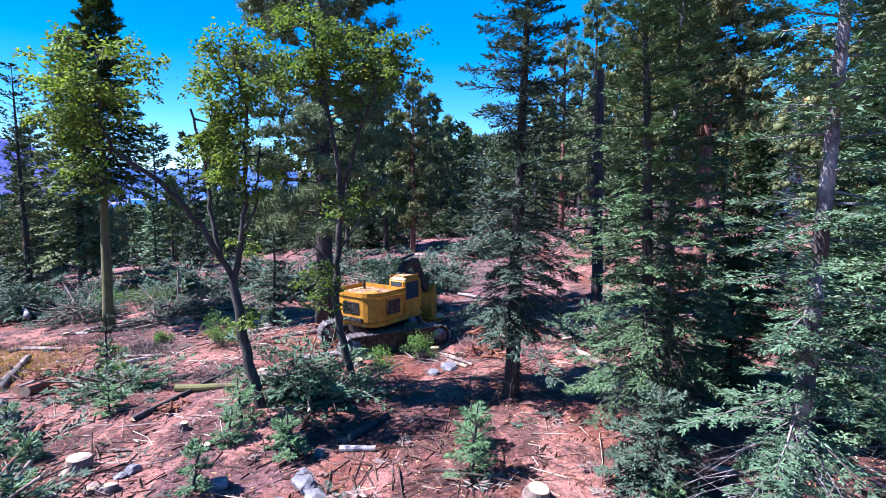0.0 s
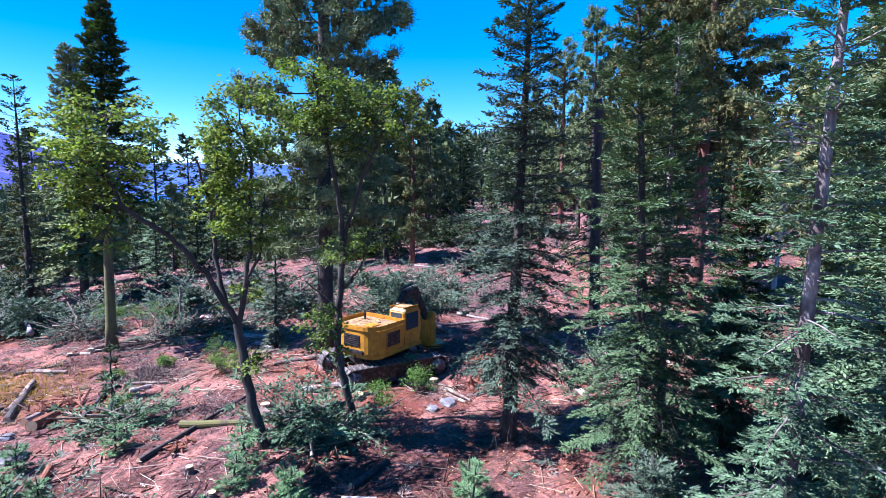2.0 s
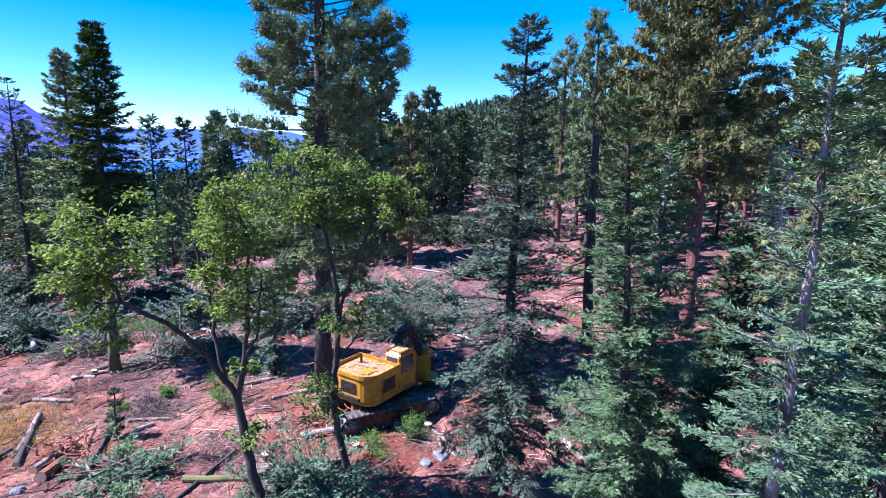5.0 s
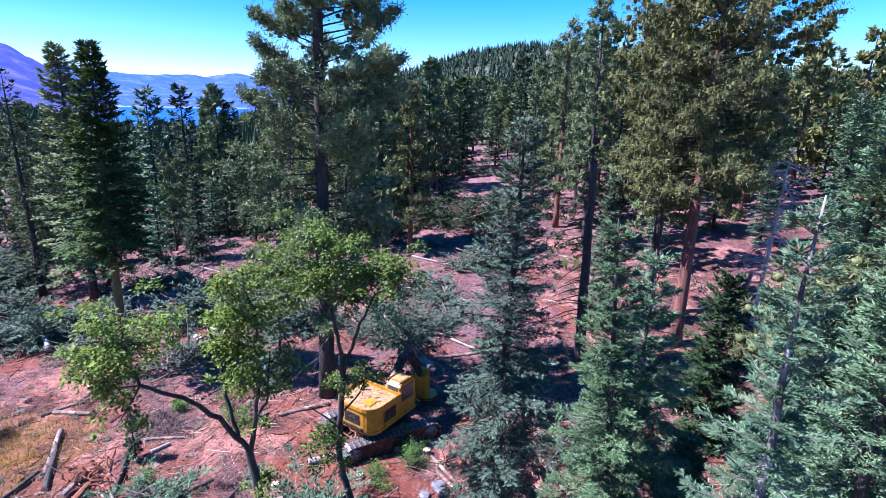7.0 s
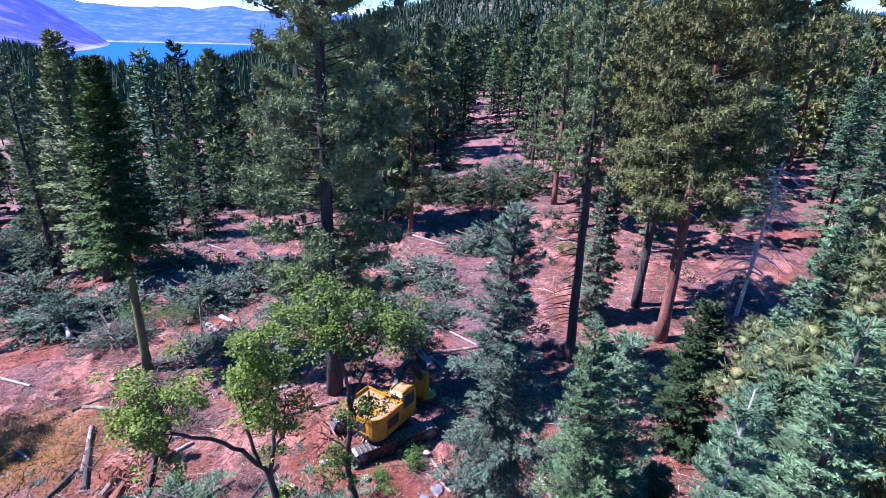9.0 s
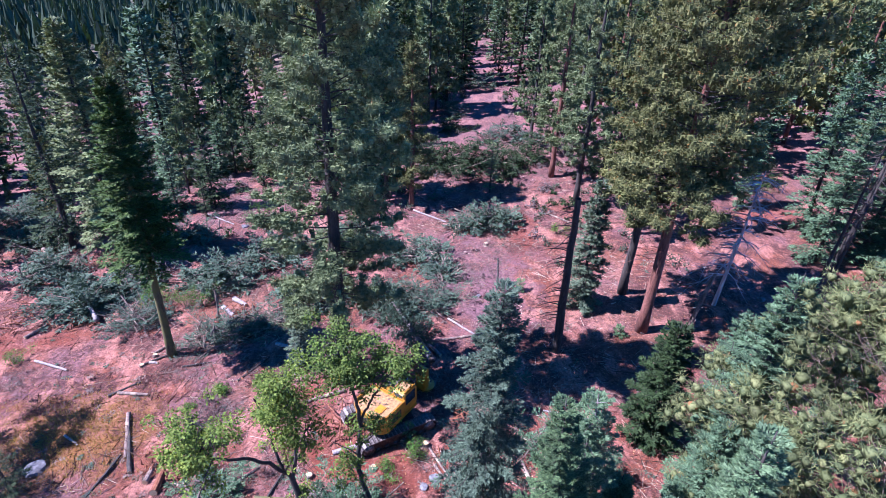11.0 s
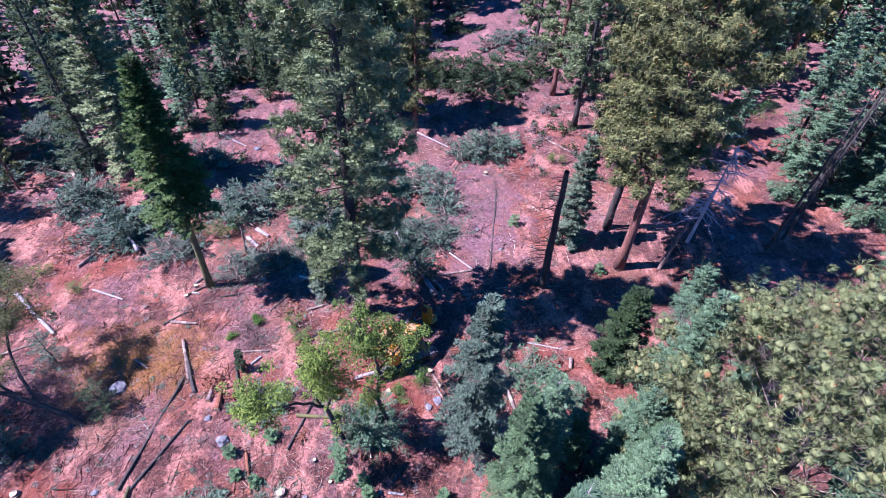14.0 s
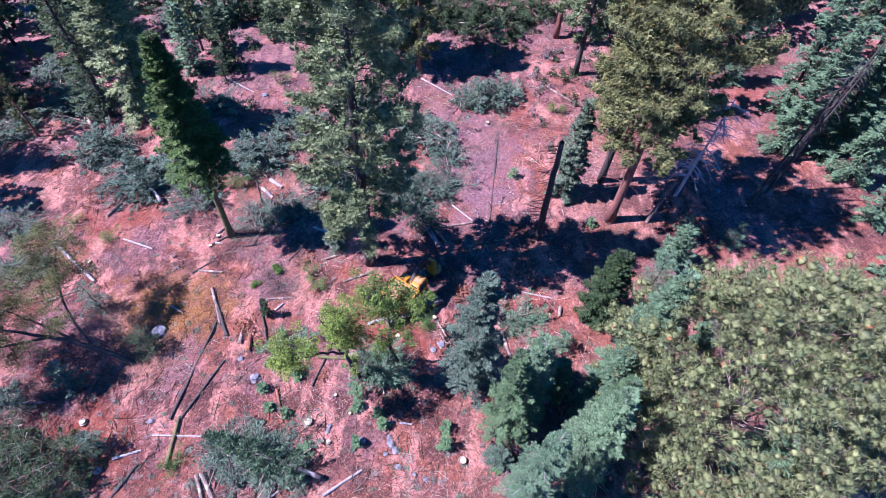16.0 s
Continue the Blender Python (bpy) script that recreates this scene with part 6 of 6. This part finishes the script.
def prism(profile, y0, y1, bev=0.03):
    """A plate or box section: an outline in x and z, drawn across from y0 to y1."""
    bm = bmesh.new()
    va = [bm.verts.new((x, y0, z)) for x, z in profile]
    vb = [bm.verts.new((x, y1, z)) for x, z in profile]
    bm.faces.new(va)
    bm.faces.new(vb[::-1])
    for k in range(len(va)):
        bm.faces.new((va[k], vb[k], vb[k - 1], va[k - 1]))
    bmesh.ops.recalc_face_normals(bm, faces=bm.faces[:])
    if bev:
        bmesh.ops.bevel(bm, geom=bm.edges[:], offset=bev, segments=2, affect="EDGES")
    return bm


def rod(a, b, r, sides=12):
    q = Quads()
    q.tube([a, b], r, sides)
    return q


MX, MY = -2.4, 20.5
mz = gz(MX, MY)
feller = empty("tracked_feller", pose(MX, MY, mz + 0.02, 0, 0, 30), "yellow tracked tree-felling machine working among the trees", "forestry machine")
for side in (-1, 1):
    y = side * 1.25
    L, H = 1.75, 0.42
    prof = []
    for k in range(9):
        a = math.pi / 2 + math.pi * k / 8
        prof.append((-L + H * math.cos(a), 0.46 + H * math.sin(a)))
    for k in range(9):
        a = -math.pi / 2 + math.pi * k / 8
        prof.append((L + H * math.cos(a), 0.46 + H * math.sin(a)))
    frame_ob = part("track_frame", prism([(x * 0.97, 0.46 + (z - 0.46) * 0.86) for x, z in prof], y - 0.2, y + 0.2, 0.02), STEEL, feller, smooth=False)
    for wx in (-L, L):
        part("sprocket" if wx > 0 else "idler_wheel", rod((wx, y - 0.27, 0.46), (wx, y + 0.27, 0.46), 0.31, 16), TRACK, frame_ob)
    for wx in np.linspace(-1.25, 1.25, 6):
        part("road_wheel", rod((wx, y - 0.26, 0.22), (wx, y + 0.26, 0.22), 0.15, 12), STEEL, frame_ob)
    belt = part("track", prism([(x, 0.46 + (z - 0.46) * 0.93) for x, z in prof], y - 0.12, y + 0.12, 0), STEEL, feller, "muddy steel crawler track", False)
    total = 4 * L + 2 * math.pi * H
    shoe = box(0.185, 0.6, 0.035, (0, 0, 0), 0.006)
    bar = box(0.03, 0.6, 0.045, (0.05, 0, 0.035), 0.006)
    tmp = bpy.data.meshes.new("tmp")
    bar.to_mesh(tmp)
    shoe.from_mesh(tmp)
    shoe_me = bpy.data.meshes.new("track_shoe")
    shoe.to_mesh(shoe_me)
    shoe_me.materials.append(TRACK)
    n = 44
    for k in range(n):
        s = total * k / n
        if s < 2 * L:
            x, z, a = -L + s, 0.46 + H, 0
        elif s < 2 * L + math.pi * H:
            t = (s - 2 * L) / H
            x, z, a = L + H * math.sin(t), 0.46 + H * math.cos(t), t
        elif s < 4 * L + math.pi * H:
            x, z, a = L - (s - 2 * L - math.pi * H), 0.46 - H, math.pi
        else:
            t = (s - 4 * L - math.pi * H) / H + math.pi
            x, z, a = -L + H * math.sin(t), 0.46 + H * math.cos(t), t
        sh = new("track_shoe", shoe_me)
        sh.parent = belt
        sh.matrix_basis = pose(x, y, z, 0, math.degrees(a), 0)
part("carbody", box(2.2, 2.0, 0.45, (0, 0, 0.72), 0.06), STEEL, feller, smooth=False)
part("slew_ring", rod((0, 0, 0.9), (0, 0, 1.12), 0.75, 24), STEEL, feller)
turn = pose(0, 0, 0.3, 0, 0, 26) @ Matrix.Scale(0.74, 4)


def upper(name, geometry, mat, parent=None, label="", smooth=False):
    ob = part(name, geometry, mat, parent or feller, label, smooth)
    if parent is None:
        ob.matrix_basis = turn
    return ob


def plan_body(outline, z0, z1, flare=1.0, bev=0.04):
    """A housing: a plan outline drawn up from z0 to z1, a little wider or narrower at the top."""
    bm = bmesh.new()
    cx, cy = sum(p[0] for p in outline) / len(outline), sum(p[1] for p in outline) / len(outline)
    low = [bm.verts.new((x, y, z0)) for x, y in outline]
    top = [bm.verts.new((cx + (x - cx) * flare, cy + (y - cy) * flare, z1)) for x, y in outline]
    bm.faces.new(low[::-1])
    bm.faces.new(top)
    for k in range(len(low)):
        bm.faces.new((low[k - 1], low[k], top[k], top[k - 1]))
    bmesh.ops.recalc_face_normals(bm, faces=bm.faces[:])
    if bev:
        rim = [e for e in bm.edges if abs(e.verts[0].co.z - e.verts[1].co.z) < 1e-4]
        bmesh.ops.bevel(bm, geom=rim, offset=bev, segments=2, affect="EDGES")
    return bm


def tail(x0, x1, half, r, n=7):
    """The plan of a housing with rounded corners behind and square ones in front."""
    arc = [math.pi / 2 * k / (n - 1) for k in range(n)]
    right = [(x0 + r - r * math.cos(a), -half + r - r * math.sin(a)) for a in arc]
    return right + [(x1, -half), (x1, half)] + [(x, -y) for x, y in right[::-1]]


upper("deck", plan_body(tail(-2.2, 1.7, 1.36, 0.7), 1.1, 1.36), YELLOW)
engine = upper("engine_house", plan_body(tail(-2.35, 0.1, 1.4, 0.85), 1.36, 2.62, 1.03), YELLOW)
upper("engine_cover", plan_body(tail(-2.2, 0.0, 1.27, 0.78), 2.6, 2.66, 1.0, 0.01), DUST, engine, "dusty brown engine deck strewn with chips")
outer = tail(-2.4, 0.14, 1.45, 0.87)
for k in range(len(outer)):
    p, r = outer[k - 1], outer[k]
    mid, ln = ((p[0] + r[0]) / 2, (p[1] + r[1]) / 2), math.hypot(r[0] - p[0], r[1] - p[1])
    upper("guard_rail", box(ln + 0.05, 0.06, 0.24, (mid[0], mid[1], 2.72), 0.015, pose(0, 0, 0, 0, 0, math.degrees(math.atan2(r[1] - p[1], r[0] - p[0])))), YELLOW, engine)
for side in (-1, 1):
    upper("side_panel", box(1.0, 0.04, 0.75, (-0.75, side * 1.415, 2.0), 0.015), STEEL, engine, "dark louvred side panel")
    for k in range(5):
        upper("vent_slat", box(0.95, 0.05, 0.04, (-0.75, side * 1.43, 1.75 + 0.13 * k), 0.008), STEEL, engine)
    upper("grab_rail", rod((-1.4, side * 1.5, 1.5), (-1.4, side * 1.5, 2.5), 0.02, 6), STEEL, engine)
upper("rear_grille", box(0.04, 1.1, 0.6, (-2.37, 0, 2.05), 0.015), STEEL, engine, "dark rear radiator grille")
for k in range(6):
    upper("vent_slat", box(0.05, 1.0, 0.035, (-2.385, 0, 1.82 + 0.095 * k), 0.008), STEEL, engine)
upper("tail_bumper", box(0.12, 1.5, 0.2, (-2.36, 0, 1.48), 0.03), STEEL, engine)
upper("exhaust", rod((-0.6, 0.7, 2.6), (-0.6, 0.7, 3.15), 0.07), STEEL, engine)
upper("hatch", box(0.7, 0.6, 0.06, (-1.4, -0.5, 2.68), 0.015), YELLOW, engine)
rng = np.random.default_rng(5)
q = Quads()
for k in range(70):
    p, d = np.array([rng.uniform(-1.9, -0.1), rng.uniform(-1.0, 1.0), 2.68]), rng.uniform(0, 6.28)
    e = np.array([math.cos(d), math.sin(d), rng.uniform(0, 0.3)]) * rng.uniform(0.08, 0.4)
    q.tube([p, p + e], [0.014, 0.008], 3, False)
tagged(upper("deck_litter", q, BARK_LOG, engine, "twigs and bark lying on the engine deck"), kind="stuff")
tank = upper("fuel_tank", prism([(0.14, 1.36), (0.14, 2.15), (0.9, 2.15), (1.45, 1.95), (1.55, 1.36)], 0.5, 1.36, 0.05), YELLOW)
upper("tank_cap", rod((0.5, 0.95, 2.15), (0.5, 0.95, 2.25), 0.11), STEEL, tank)
upper("step", box(0.5, 0.12, 0.05, (0.9, 1.45, 1.5), 0.01), STEEL, tank)
cab = upper("cab", prism([(0.14, 1.36), (0.14, 3.15), (0.3, 3.3), (1.4, 3.3), (1.62, 3.05), (1.68, 1.9), (1.55, 1.36)], -1.38, -0.35, 0.05), YELLOW)
upper("windscreen", box(0.03, 0.85, 1.05, (1.675, -0.86, 2.5), 0.01, pose(0, 0, 0, 0, -2.4, 0)), GLASS, cab)
upper("cab_window", box(1.05, 0.03, 0.9, (0.85, -1.39, 2.6), 0.01), GLASS, cab)
upper("cab_window", box(1.05, 0.03, 0.9, (0.85, -0.34, 2.6), 0.01), GLASS, cab)
upper("rear_window", box(0.03, 0.7, 0.32, (0.13, -0.86, 2.92), 0.01), GLASS, cab)
upper("roof_hatch", box(0.8, 0.75, 0.06, (0.8, -0.86, 3.33), 0.02), DUST, cab)
for y in (-1.33, -0.4):
    upper("roof_rail", box(1.3, 0.05, 0.1, (0.8, y, 3.35), 0.015), YELLOW, cab)
for k in range(3):
    upper("work_lamp", box(0.1, 0.16, 0.14, (1.5, -1.2 + 0.34 * k, 3.37), 0.02), STEEL, cab)
for k in range(5):
    upper("guard_bar", rod((1.74, -1.25 + 0.19 * k, 1.95), (1.7, -1.25 + 0.19 * k, 3.05), 0.018, 6), STEEL, cab)
boom = upper("boom", prism([(0.0, 1.75), (0.3, 1.5), (2.0, 3.5), (2.75, 3.75), (2.8, 4.0), (1.8, 3.95), (0.0, 2.1)], -0.28, 0.04, 0.03), STEEL)
stick = upper("stick", prism([(2.6, 4.05), (2.95, 4.0), (4.05, 2.05), (3.95, 1.85), (3.7, 1.85), (2.55, 3.55)], -0.24, 0.0, 0.03), STEEL)
for y in (-0.45, 0.2):
    upper("hydraulic_cylinder", rod((0.55, y, 1.5), (1.25, y, 2.55), 0.075), STEEL, boom)
    upper("cylinder_rod", rod((1.25, y, 2.55), (1.75, y, 3.3), 0.04), CHROME, boom, smooth=True)
upper("hydraulic_cylinder", rod((1.5, -0.12, 4.05), (2.55, -0.12, 4.25), 0.07), STEEL, stick)
upper("hydraulic_hose", rod((0.4, 0.1, 2.2), (2.0, 0.1, 4.05), 0.03), STEEL, boom)
head = upper("felling_head", prism([(3.75, 0.35), (3.7, 1.9), (4.0, 2.35), (4.3, 2.3), (4.35, 0.35)], -0.55, 0.31, 0.05), YELLOW, None, "worn yellow felling head on the stick")
upper("saw_housing", rod((4.5, -0.12, 0.12), (4.5, -0.12, 0.34), 0.72, 24), YELLOW, head)
upper("saw_disc", rod((4.55, -0.12, 0.2), (4.55, -0.12, 0.25), 0.78, 28), STEEL, head)
for side, zz in ((-1, 0.95), (1, 1.5), (-1, 1.75)):
    q = Quads()
    a = np.linspace(0.2, 2.3, 8)
    q.tube(np.stack([4.3 + 0.42 * np.sin(a), -0.12 + side * (0.18 + 0.42 * np.cos(a) * 0.9), np.full(8, zz)], -1), np.linspace(0.075, 0.04, 8), 6)
    upper("grab_arm", q, STEEL, head, smooth=True)
